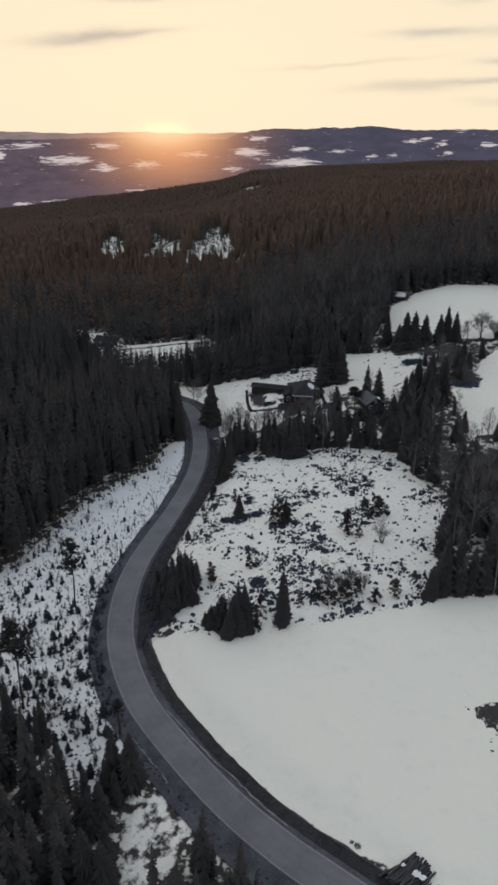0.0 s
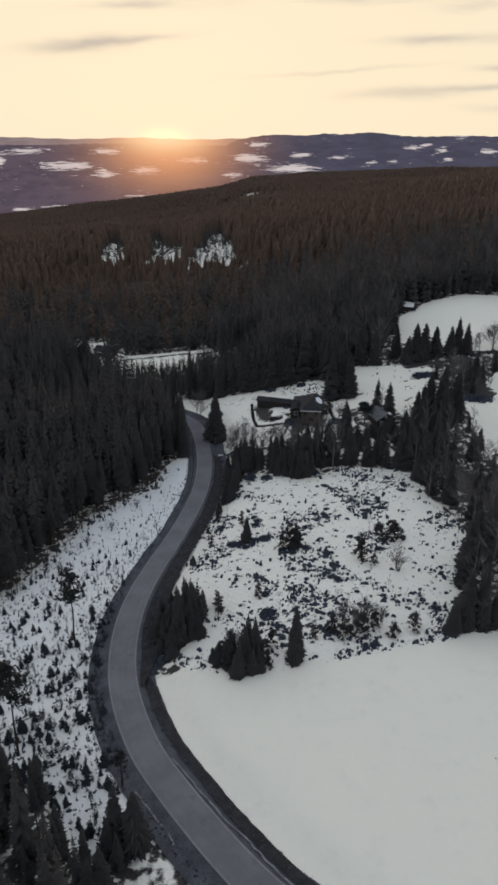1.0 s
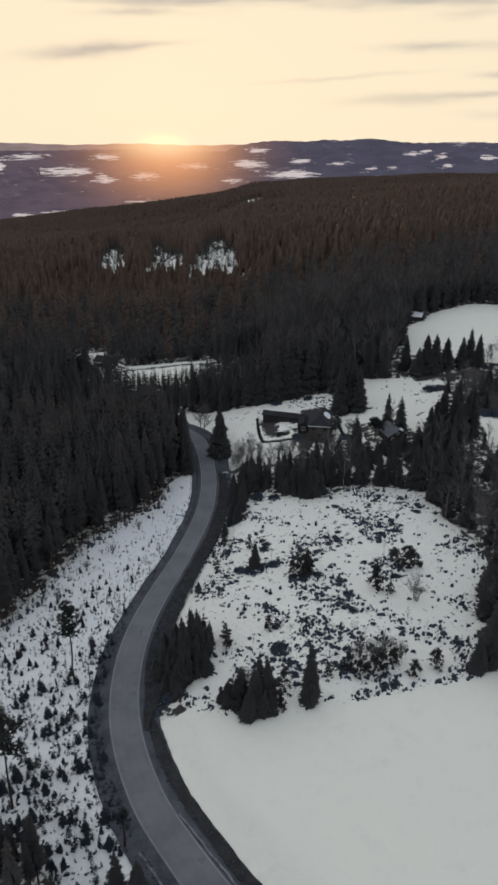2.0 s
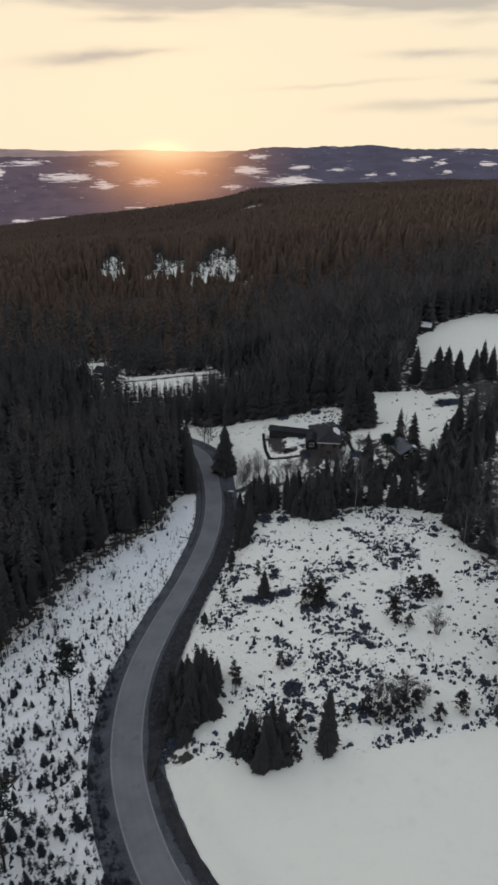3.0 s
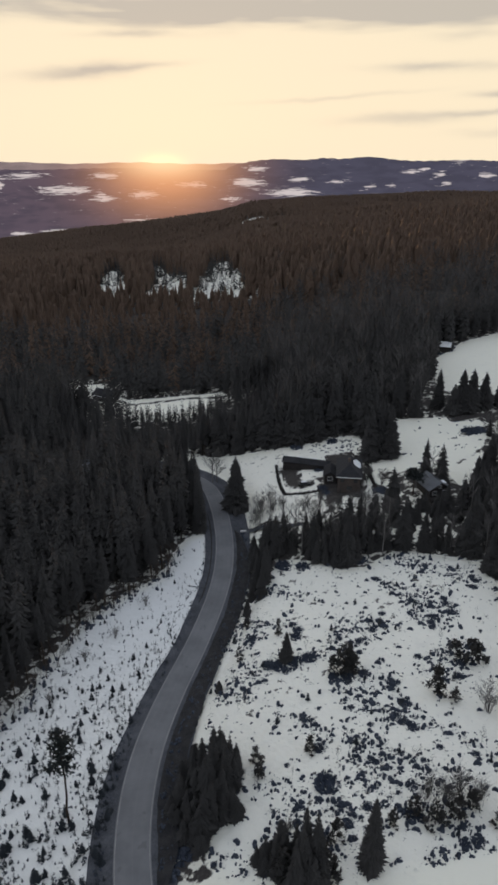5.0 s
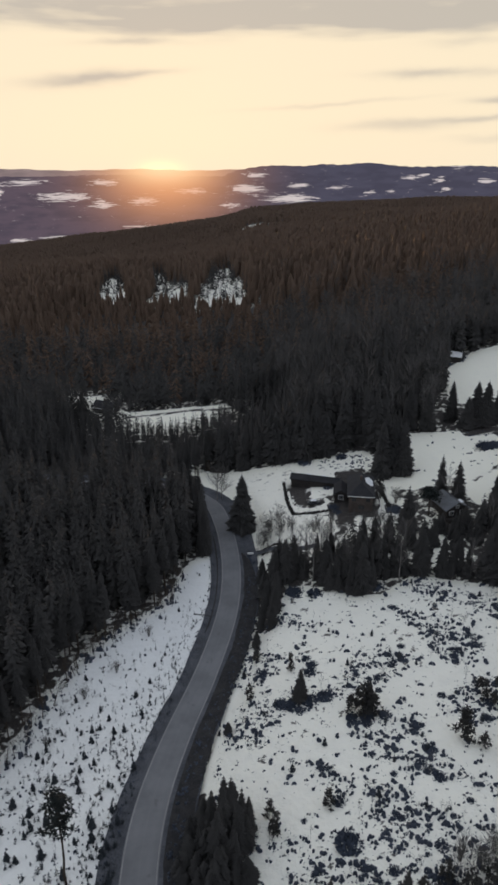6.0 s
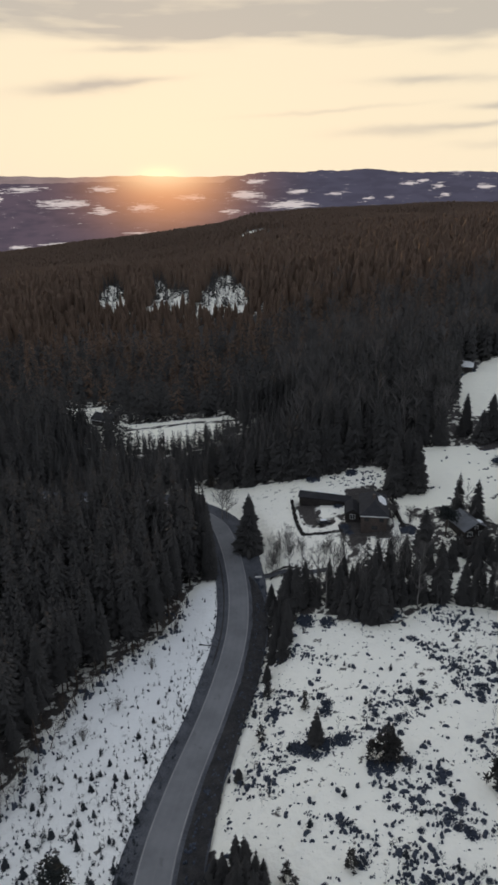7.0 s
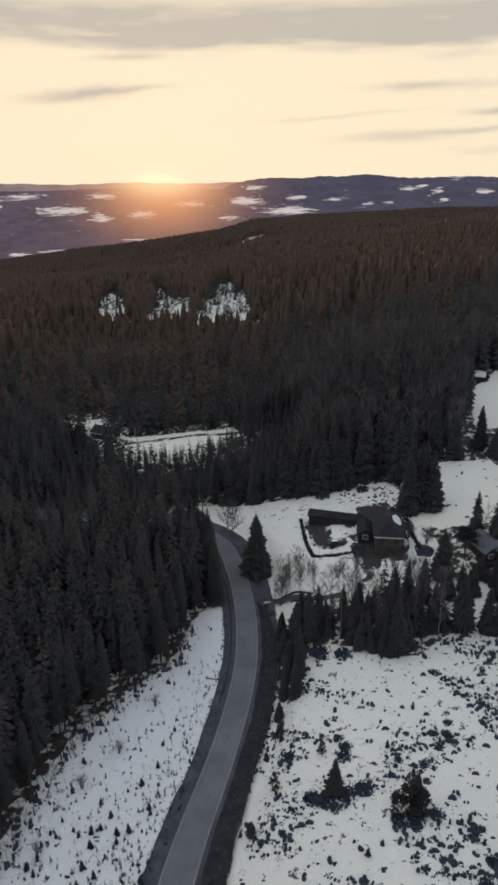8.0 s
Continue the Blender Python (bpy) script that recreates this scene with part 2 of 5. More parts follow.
def distance_material(name, dark_left, dark_right, glow, haze):
    """Far hills as a plain glowing backdrop: evening haze and the sun's glow are painted into its emission."""
    m = bpy.data.materials.new(name)
    m.use_nodes = True
    n = Nodes(m.node_tree)
    where = n.add("ShaderNodeTexCoord").outputs["Object"]
    az = n.attr("az")
    el = n.attr("el")
    farm = n.attr("farm")
    # air haze is put into the base tones, changing from left to right
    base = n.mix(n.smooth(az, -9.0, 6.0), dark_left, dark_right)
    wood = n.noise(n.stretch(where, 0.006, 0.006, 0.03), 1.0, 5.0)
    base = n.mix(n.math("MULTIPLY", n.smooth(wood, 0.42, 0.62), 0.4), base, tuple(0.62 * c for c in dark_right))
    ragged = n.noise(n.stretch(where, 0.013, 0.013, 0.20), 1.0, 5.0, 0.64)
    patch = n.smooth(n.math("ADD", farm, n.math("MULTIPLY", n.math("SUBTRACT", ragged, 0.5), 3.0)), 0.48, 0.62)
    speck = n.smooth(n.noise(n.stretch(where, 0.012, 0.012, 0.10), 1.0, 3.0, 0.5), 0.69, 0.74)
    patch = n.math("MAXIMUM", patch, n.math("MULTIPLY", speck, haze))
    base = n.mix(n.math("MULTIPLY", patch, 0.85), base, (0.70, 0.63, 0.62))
    # orange glow round the sun and its bright core, painted onto the hills
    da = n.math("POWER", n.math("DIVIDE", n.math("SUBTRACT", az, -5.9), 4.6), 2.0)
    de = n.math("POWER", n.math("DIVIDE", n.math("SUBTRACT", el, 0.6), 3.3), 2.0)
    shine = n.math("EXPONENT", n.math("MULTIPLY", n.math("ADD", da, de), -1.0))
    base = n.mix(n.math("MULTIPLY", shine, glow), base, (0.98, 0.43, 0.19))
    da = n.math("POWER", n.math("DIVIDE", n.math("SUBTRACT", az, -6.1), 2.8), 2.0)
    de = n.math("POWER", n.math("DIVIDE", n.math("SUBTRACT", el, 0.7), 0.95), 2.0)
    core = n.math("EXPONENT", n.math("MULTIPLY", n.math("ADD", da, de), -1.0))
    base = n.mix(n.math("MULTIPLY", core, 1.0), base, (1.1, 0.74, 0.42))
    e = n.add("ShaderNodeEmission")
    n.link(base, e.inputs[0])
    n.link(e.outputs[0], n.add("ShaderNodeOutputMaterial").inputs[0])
    return m


MAT["glass"] = glass_material()
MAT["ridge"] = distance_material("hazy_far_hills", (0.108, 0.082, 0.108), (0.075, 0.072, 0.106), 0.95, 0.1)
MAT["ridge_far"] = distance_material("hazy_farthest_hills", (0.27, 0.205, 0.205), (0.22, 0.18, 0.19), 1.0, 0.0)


# Terrain: gentle heights at coarse knots, joined smoothly (rows go ahead, columns go right).
KX = np.array([-1600, -500, -180, -90, -45, -22, 0, 45, 120, 320, 1200.0])
KY = np.array([0, 140, 200, 260, 320, 400, 520, 700, 1000, 1600, 2600, 3700.0])
KZ = np.array([
    [-12, -8, -6, -5, -3, 0, 1.5, 4, 7, 16, 25],
    [-10, -8, -6, -5, -3, 0, 3.5, 7, 10, 20, 30],
    [-10, -8, -6, -4, -2.5, -1, 4.7, 8.3, 12, 25, 40],
    [-8, -6, -4, -2, -1.2, 0.2, 6.2, 12, 18, 32, 50],
    [-8, -5, -3, -2, 0, 2.5, 9, 17.5, 24, 37, 55],
    [-12, -8, -3, -3, -1, 3, 10, 24.5, 33.5, 45, 60],
    [-20, -6, 0, 1, 3, 5, 11, 24, 42, 60, 80]])
KZ = np.vstack([KZ, [
    [-35, -12, 6, 13, 22, 26, 29, 35, 48, 66, 90],
    [-50, -30, 0, 8, 18, 24, 30, 35, 44, 66, 90],
    [-80, -50, -22, -6, 4, 10, 16, 20, 24, 34, 60],
    [-170, -80, -40, -25, -14, -8, 2, 8, 16, 24, 30],
    [-230, -210, -190, -180, -170, -165, -160, -150, -140, -120, -100]]])


def spline(knots, values, x):
    """Monotone-free Hermite curve along axis 0 of values, at the places x."""
    d = np.diff(values, axis=0) / np.diff(knots)[:, None]
    m = np.vstack([d[:1], 0.5 * (d[1:] + d[:-1]), d[-1:]])
    x = np.clip(x, knots[0], knots[-1])
    i = np.clip(np.searchsorted(knots, x) - 1, 0, len(knots) - 2)
    h = (knots[i + 1] - knots[i])
    s = (x - knots[i]) / h
    return i, h, s, m


def hermite(a, b, ma, mb, s, h):
    return (a * (1 + 2 * s) * (1 - s) ** 2 + b * s * s * (3 - 2 * s)
            + h * (ma * s * (1 - s) ** 2 - mb * s * s * (1 - s)))


def height(x, y):
    """The ground's height at plan places x, y (arrays)."""
    x, y = np.asarray(x, float).ravel(), np.asarray(y, float).ravel()
    ix, hx, sx, mx = spline(KX, KZ.T, x)
    iy, hy, sy, _ = spline(KY, KZ, y)
    def row(j):
        return hermite(KZ[j, ix], KZ[j, ix + 1], mx[ix, j], mx[ix + 1, j], sx, hx)
    j0, j3 = np.maximum(iy - 1, 0), np.minimum(iy + 2, len(KY) - 1)
    z0, z1, z2, z3 = row(j0), row(iy), row(iy + 1), row(j3)
    d1 = (z2 - z1) / hy
    da = np.where(iy > 0, (z1 - z0) / np.maximum(KY[iy] - KY[j0], 1), d1)
    db = np.where(iy < len(KY) - 2, (z3 - z2) / np.maximum(KY[j3] - KY[iy + 1], 1), d1)
    z = hermite(z1, z2, 0.5 * (d1 + da), 0.5 * (d1 + db), sy, hy)
    far = np.clip((y - 350) / 400, 0, 1)
    z += far * (3 * np.sin(x / 61 + 1.3) * np.sin(y / 83) + 5 * np.sin(x / 170 + y / 240))
    near = 1 - far
    z += near * 0.35 * np.sin(x / 11 + 0.7 * np.sin(y / 17)) * np.sin(y / 13 + 1)
    return z


# ---- plan of the place: open land, road ----
FIELD = [(-24, 143), (-17, 144), (-1, 141), (8, 143), (22, 145), (44, 148), (62, 149), (110, 152), (120, 60), (60, 52), (29, 76), (16, 84), (3, 96), (-11, 113), (-17, 124), (-22, 135)]
CLEARING = [(-8.5, 235), (-2, 240.3), (8.5, 236.5), (13.5, 231.5), (22, 232), (30.5, 239.5), (50.9, 231.4), (53, 217), (57, 205), (60, 194), (58, 182), (50, 167), (44, 146), (8, 140), (-1, 139), (-17, 143), (-20, 147), (-16, 158), (-23.5, 178), (-21.8, 190), (-19.5, 205), (-16.2, 219), (-12.5, 228)]
PLANTING = [(-24, 266), (-22, 240), (-26, 217), (-32, 195), (-36, 173), (-37, 155), (-35, 141), (-30, 127), (-25, 114), (-23, 104), (-31, 97), (-42, 112), (-60, 122), (-95, 135), (-90, 165), (-71.5, 176), (-64.5, 190), (-60, 206), (-57, 217.5), (-51, 227), (-45.5, 233), (-37.5, 241.5), (-34.5, 255), (-31.5, 263)]
CORNER = [(-20, 101), (-10, 93), (-12, 84), (-17, 76), (-22, 82), (-22, 92)]
YARD = [(-37.6, 333.7), (5.8, 318.5), (30.8, 318.9), (32.1, 292.6), (39.4, 271.2), (29.7, 259.7), (11.9, 254.1), (-9.9, 251.7), (-14.8, 281.5), (-23.7, 308.1)]
MEADOW = [(42.4, 329.5), (60.0, 325.7), (77.9, 323.6), (77.9, 309.9), (72.0, 297.3), (57.8, 284.2), (39.0, 285.5), (29.2, 292.7), (31.9, 311.7)]
HILLTOP = [(68.1, 350.6), (75.7, 385.4), (93.4, 404.7), (116.5, 415.8), (141.0, 404.9), (160.7, 381.6), (148.8, 342.4), (116.4, 331.6), (101.2, 334.2)]
PASTURE = [(77.9, 237.7), (82.8, 280.3), (96.2, 300.7), (114.0, 320.7), (148.4, 326.7), (150.2, 260.3), (105, 244)]
GLADE = [(-116, 446), (-103, 444), (-92, 446), (-86, 432), (-73, 419), (-54, 420), (-42, 421), (-24, 417), (-19, 404), (-27, 392), (-44, 381), (-66, 385), (-80, 393), (-88, 408), (-109, 419)]
SLOPE_A = [(-98, 660), (-93, 715), (-116, 880), (-106, 880), (-85, 757), (-66, 735), (-59, 650), (-80, 648)]
SLOPE_B = [(-55, 622), (-50, 680), (-40, 800), (-29, 790), (-25, 710), (-15, 665), (-12, 612), (-32, 618)]
SLOPE_C = [(-140, 672), (-160, 840), (-148, 850), (-128, 760), (-112, 672)]
FAR_CUT = [(-28, 1555), (-10, 1620), (30, 1625), (22, 1560)]
ABOVE_CABIN = [(54.9, 282.5), (72.1, 294.7), (80.5, 287.0), (77.2, 271.4), (57.2, 272.5)]
BELOW_HOUSE = [(27.7, 259.7), (44.6, 259.9), (49.8, 244.9), (33.8, 239.0)]
DRIVE = [(-16.8, 273.9), (-7.9, 264.8), (-1.0, 259.6), (8.9, 259.6), (14.8, 265.1), (16.2, 272.2), (15.7, 281.2), (11.7, 290.4)]
BARE = [[(-0.5, 303), (7.5, 301.5), (7, 292), (6.5, 289), (10.5, 287), (11.5, 283.5), (6, 283), (2, 285.5)], [(17, 306), (27, 305), (30, 294), (27, 272), (15.5, 273), (14.5, 288), (17, 297)],
        [(12.5, 284.5), (19, 279), (19, 271), (13.5, 267)]]
BARE += [[(64.0, 330.1), (81.9, 324.9), (97.9, 327.4), (97.9, 324.4), (81.9, 321.0), (67.9, 319.5)], [(66.8, 308.4), (76.9, 314.6), (77.9, 310.9), (67.8, 306.6)], [(84.7, 282.9), (82.2, 293.9), (94.1, 304.2), (97.7, 288.2), (91.8, 282.5)],
         [(29.2, 293.6), (31.1, 293.5), (30.9, 279.6), (35.4, 274.5), (29.5, 272.8)], [(44, 112), (52, 114), (53, 104), (47, 107)]]
OPEN = [FIELD, CLEARING, PLANTING, CORNER, YARD, MEADOW, HILLTOP, PASTURE, GLADE, SLOPE_A, SLOPE_B, SLOPE_C, FAR_CUT, BELOW_HOUSE, ABOVE_CABIN]


def curve_through(points, step=1.5):
    """A smooth line through plan points, at even steps."""
    p = np.array([points[0]] + list(points) + [points[-1]], float)
    out = []
    for i in range(1, len(p) - 2):
        a, b, c, d = p[i - 1], p[i], p[i + 1], p[i + 2]
        for s in np.linspace(0, 1, max(2, int(np.linalg.norm(c - b) / step)), endpoint=False):
            out.append(0.5 * (2 * b + (c - a) * s + (2 * a - 5 * b + 4 * c - d) * s * s + (3 * b - a - 3 * c + d) * s ** 3))
    return np.array(out + [p[-2]])


ROAD = curve_through([(190, -20), (110, 14), (60, 44), (32, 62), (13, 77.5), (5, 84.5), (-4, 94), (-15, 108.5), (-23.5, 122), (-30, 139), (-32.8, 155), (-32.8, 172),
                      (-29.8, 190), (-24.1, 212), (-20.4, 230.5), (-18.9, 246.5), (-19.4, 265), (-22.3, 286), (-27.3, 303), (-40, 317), (-62, 325), (-92, 330), (-140, 338), (-200, 350)])
ROAD_Z = height(ROAD[:, 0], ROAD[:, 1])
for _ in range(30):
    ROAD_Z[1:-1] = 0.25 * ROAD_Z[:-2] + 0.5 * ROAD_Z[1:-1] + 0.25 * ROAD_Z[2:]
ROAD_T = np.gradient(ROAD, axis=0)
ROAD_T /= np.linalg.norm(ROAD_T, axis=1)[:, None]
ROAD_N = np.stack([ROAD_T[:, 1], -ROAD_T[:, 0]], 1)  # to the right of the way ahead


def to_road(x, y):
    """Distance from the road's middle (right side positive) and the road's height there."""
    x, y = np.asarray(x, float).ravel(), np.asarray(y, float).ravel()
    best, side, z = np.full(len(x), 1e9), np.ones(len(x)), np.zeros(len(x))
    near = np.where((x > -220) & (x < 220) & (y > -60) & (y < 520))[0]
    for lo in range(0, len(near), 4000):
        k = near[lo:lo + 4000]
        d = np.hypot(x[k, None] - ROAD[None, :, 0], y[k, None] - ROAD[None, :, 1])
        j = d.argmin(1)
        best[k] = d[np.arange(len(k)), j]
        side[k] = np.sign((x[k] - ROAD[j, 0]) * ROAD_N[j, 0] + (y[k] - ROAD[j, 1]) * ROAD_N[j, 1])
        z[k] = ROAD_Z[j]
    return best, side, z


def ground_z(x, y):
    """The ground's height with the road's bed worked into it."""
    z = height(x, y)
    d, _, rz = to_road(x, y)
    s = np.clip((d - 7) / 8, 0, 1)
    s = s * s * (3 - 2 * s)
    return z * s + (rz - 0.5) * (1 - s)


def inside(poly, x, y):
    """Signed distance to a plan polygon, positive inside."""
    p = np.array(poly, float)
    best, odd = np.full(len(x), 1e9), np.zeros(len(x), bool)
    for a, b in zip(p, np.roll(p, -1, 0)):
        e = b - a
        s = np.clip(((x - a[0]) * e[0] + (y - a[1]) * e[1]) / (e @ e), 0, 1)
        best = np.minimum(best, np.hypot(x - a[0] - s * e[0], y - a[1] - s * e[1]))
        if a[1] != b[1]:
            odd ^= ((a[1] > y) != (b[1] > y)) & (x < a[0] + (y - a[1]) / (b[1] - a[1]) * e[0])
    return np.where(odd, best, -best)


NO_TREES = [[(31, 262), (31, 292), (45, 292), (45, 262)], [(51.6, 260.0), (54.8, 284.1), (76.0, 298.5), (84.5, 287.2), (83.6, 260.9), (67.6, 254.8)], [(-30, 146), (-29.9, 231.0), (-6.0, 231.0), (-12, 200), (-13, 160), (-16, 144)], [(58.1, 334.6), (64.2, 355.5), (164.3, 350.6), (163.3, 318.8), (57.9, 311.1)], [(39.8, 239.0), (39.5, 268.7), (53.4, 269.0), (53.8, 239.2)]]


def openness(x, y):
    """Signed distance into the nearest open land, in metres."""
    x, y = np.asarray(x, float).ravel(), np.asarray(y, float).ravel()
    return np.max([inside(p, x, y) for p in OPEN], axis=0)


# ---- small building helpers ----
def mesh_of(name, verts, faces, mat, smooth=False):
    me = bpy.data.meshes.new(name)
    me.from_pydata([tuple(v) for v in np.asarray(verts, float)], [], [tuple(int(i) for i in f) for f in faces])
    me.materials.append(mat)
    if smooth:
        me.polygons.foreach_set("use_smooth", np.ones(len(me.polygons), bool))
    me.update()
    return me


def triangles(name, verts, tris, mat):
    """A big mesh of triangles, made quickly."""
    me = bpy.data.meshes.new(name)
    verts, tris = np.asarray(verts, np.float32), np.asarray(tris, np.int32)
    me.vertices.add(len(verts)), me.loops.add(tris.size), me.polygons.add(len(tris))
    me.vertices.foreach_set("co", verts.ravel())
    me.loops.foreach_set("vertex_index", tris.ravel())
    me.polygons.foreach_set("loop_start", np.arange(0, tris.size, 3, dtype=np.int32))
    me.materials.append(mat)
    me.update(calc_edges=True)
    return me


def attribute(me, name, values):
    me.attributes.new(name, "FLOAT", "POINT").data.foreach_set("value", np.asarray(values, np.float32))


def steps(start, end, first, growth):
    """Places from start to end, in steps that grow."""
    out, x, d = [start], start, first
    while abs(x - start) < abs(end - start):
        x += d if end > start else -d
        d *= growth
        out.append(x)
    return out[1:]


# ---- ground: one sheet to the horizon ----
gx = np.array(sorted(steps(-110, -4900, 2, 1.075) + list(np.arange(-110, 131, 1.6)) + steps(130, 4900, 2, 1.075)))
gy = np.array(sorted(steps(60, -4900, 2, 1.1) + list(np.arange(60, 461, 1.8)) + steps(460, 4900, 2, 1.03)))
GX, GY = np.meshgrid(gx, gy)
vx, vy = GX.ravel(), GY.ravel()
nx, ny = len(gx), len(gy)
quad = (np.arange(ny - 1)[:, None] * nx + np.arange(nx - 1)[None, :]).ravel()
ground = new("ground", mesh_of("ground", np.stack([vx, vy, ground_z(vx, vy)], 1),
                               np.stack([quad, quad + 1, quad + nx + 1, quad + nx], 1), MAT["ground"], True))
snow = np.minimum(np.maximum(openness(vx, vy), np.where((vx < -26) & (vy > 150), inside(PLANTING, vx, vy) + 1.0, -99)), -16 * np.max([inside(b, vx, vy) for b in BARE], axis=0))
drive = curve_through(DRIVE)
off_drive = np.min([np.hypot(vx - a, vy - b) for a, b in drive], axis=0)
snow = np.minimum(snow, off_drive - 1.0)
track = curve_through([(-88, 404), (-83, 406), (-73, 411), (-63, 412.4), (-54, 413.5), (-41, 414.8), (-24, 409.5), (0, 408)])
off_track = np.min([np.hypot(vx - a, vy - b) for a, b in track], axis=0)
snow = np.minimum(snow, off_track * 2 - 3.0)
snow = np.where(inside(CORNER, vx, vy) > -1, np.minimum(snow, 0.25), snow)
attribute(ground.data, "snow", np.clip(snow, -16, 4))
attribute(ground.data, "rough", np.clip(np.max([inside(CLEARING, vx, vy), np.minimum(inside(PLANTING, vx, vy) * 0.6, np.clip((225 - vy) / 14, 0, 9)), inside(YARD, vx, vy) * 0.3, inside(CORNER, vx, vy) * 3, inside(SLOPE_A, vx, vy), inside(SLOPE_B, vx, vy), inside(SLOPE_C, vx, vy)], axis=0) / 3, 0, 1))
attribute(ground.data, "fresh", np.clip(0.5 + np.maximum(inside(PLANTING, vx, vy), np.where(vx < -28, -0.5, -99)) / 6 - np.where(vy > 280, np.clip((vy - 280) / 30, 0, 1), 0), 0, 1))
tagged(ground, "rolling land under thin snow with bare forest floor", "ground", kind="structure")


NARROW = 1.03 - 0.15 * np.clip((ROAD[:, 1] - 165) / 50, 0, 1)  # the road is wider in the bend


def strip(name, left, right, profile, mat, label, wobble=0.0, lo=0, hi=None, category="road", seed=1, fade=0):
    """A band along the road, from left to right metres off its middle (right positive; numbers or one for each
    step); profile holds the heights across it, over the road's own."""
    rng = np.random.default_rng(seed)
    p, z, nrm = ROAD[lo:hi], ROAD_Z[lo:hi], ROAD_N[lo:hi]
    left, right = (np.broadcast_to(q, len(ROAD))[lo:hi] * NARROW[lo:hi] for q in (left, right))
    if fade:  # both ends run out to nothing
        run = np.arange(len(p))
        keep = np.clip(np.minimum(run, len(p) - 1 - run) / fade, 0.02, 1)
        right = left + (right - left) * np.sqrt(keep)
    w = np.convolve(rng.normal(0, 1, len(p) + 8), np.ones(9) / 3, "valid") * wobble
    verts, side, rows = [], [], len(profile) - 1
    for i, lift in enumerate(profile):
        s = i / rows
        off = left + (right - left) * s + (w if i in (0, rows) else 0)
        verts.append(np.column_stack([p + nrm * off[:, None], z + np.broadcast_to(lift, len(ROAD))[lo:hi]]))
        side.append(np.full(len(p), 2 * s - 1))
    k = len(p)
    faces = [(i * k + j, (i + 1) * k + j, (i + 1) * k + j + 1, i * k + j + 1) for i in range(rows) for j in range(k - 1)]
    ob = new(name, mesh_of(name, np.vstack(verts), faces, mat, True))
    attribute(ob.data, "across", np.concatenate(side))
    return tagged(ob, label, category, kind="structure")


UP = np.clip((ROAD[:, 1] - 140) / 40, 0, 1)
UP = UP * UP * (3 - 2 * UP)
strip("road", -3.2, 3.2, [0.08, 0.1, 0.12, 0.13, 0.14, 0.13, 0.12, 0.1, 0.08], MAT["asphalt"], "worn grey two-lane country road with pale wheel tracks")
strip("verge", -7.6 + 1.0 * UP, -2.6, [-0.28, -0.30, -0.42, -0.42, -0.12, 0.0, 0.06], MAT["verge"], "dark frozen grass verge with a shallow ditch", 0.12, category="verge", seed=2)
strip("verge", 2.6, 6.9 + 1.9 * UP, [0.06, 0.0, -0.14, -0.40, -0.38 + 0.1 * UP, -0.28 + 0.35 * UP, -0.25 + 0.55 * UP], MAT["verge"], "dark frozen grass bank with a shallow ditch", 0.25, category="verge", seed=3)
BEND = [int(np.abs(ROAD[:, 1] - q).argmin()) for q in (62, 146, 139, 268)]
strip("bank", 4.9, 7.1 + 1.9 * UP, [-0.20, -0.24, -0.20, -0.14, -0.16], MAT["bank"], "dark matted grass along the snowy field", 0.3, BEND[0], BEND[1], "bank", 7, 4)
strip("bank", 3.8, 8.6, [-0.06, -0.02, 0.28, 0.42, 0.30], MAT["bank"], "dark overgrown roadside bank below the clearing", 0.3, BEND[2], BEND[3], "bank", 8, 13)
CRUST = [int(np.abs(ROAD[:, 1] - q).argmin()) for q in (86, 118)]
strip("crust", 3.85, 4.2, [0.06, 0.03], MAT["crust"], "thin dirty snow crust along the road's edge", 0.35, CRUST[0], CRUST[1], "snow", 4)
strip("crust", -5.6, -5.2, [-0.32, -0.34], MAT["crust"], "thin dirty snow crust along the ditch", 0.4, CRUST[0] + 14, CRUST[1] - 2, "snow", 5)
DITCH = [int(np.abs(ROAD[:, 1] - q).argmin()) for q in (226, 282)]
strip("ditch", -4.9, -4.3, [-0.33, -0.36, -0.33], MAT["bank"], "dark ditch line beside the road bend", 0.05, DITCH[0], DITCH[1], "ditch", 9, 5)
for side in (-1, 1):
    strip("edge_line", side * 2.95 - 0.08, side * 2.95 + 0.08, [0.105, 0.105], MAT["line"], "faded white edge line on the asphalt", category="road marking", seed=6)


def ribbon(name, line, half, lift, mat, label):
    """A narrow lane laid along a line over the ground."""
    t = np.gradient(line, axis=0)
    t /= np.linalg.norm(t, axis=1)[:, None]
    nn = np.stack([t[:, 1], -t[:, 0]], 1)
    mid = ground_z(line[:, 0], line[:, 1])
    rows = []
    for o in (-half, -0.4 * half, 0.4 * half, half):
        q = line + nn * o
        rows.append(np.column_stack([q, np.maximum(ground_z(q[:, 0], q[:, 1]), mid) + lift - 0.05 * abs(o) / half]))
    k = len(line)
    faces = [(i * k + j, (i + 1) * k + j, (i + 1) * k + j + 1, i * k + j + 1) for i in range(3) for j in range(k - 1)]
    return tagged(new(name, mesh_of(name, np.vstack(rows), faces, mat, True)), label, "lane", kind="structure")


ribbon("lane", curve_through([(-19.3, 272.9), (-13.9, 269.0), (-7.9, 264.8), (-1.0, 259.6), (6.9, 258.7)]), 1.15, 0.2, MAT["verge"], "dark gravel lane from the road to the farm")


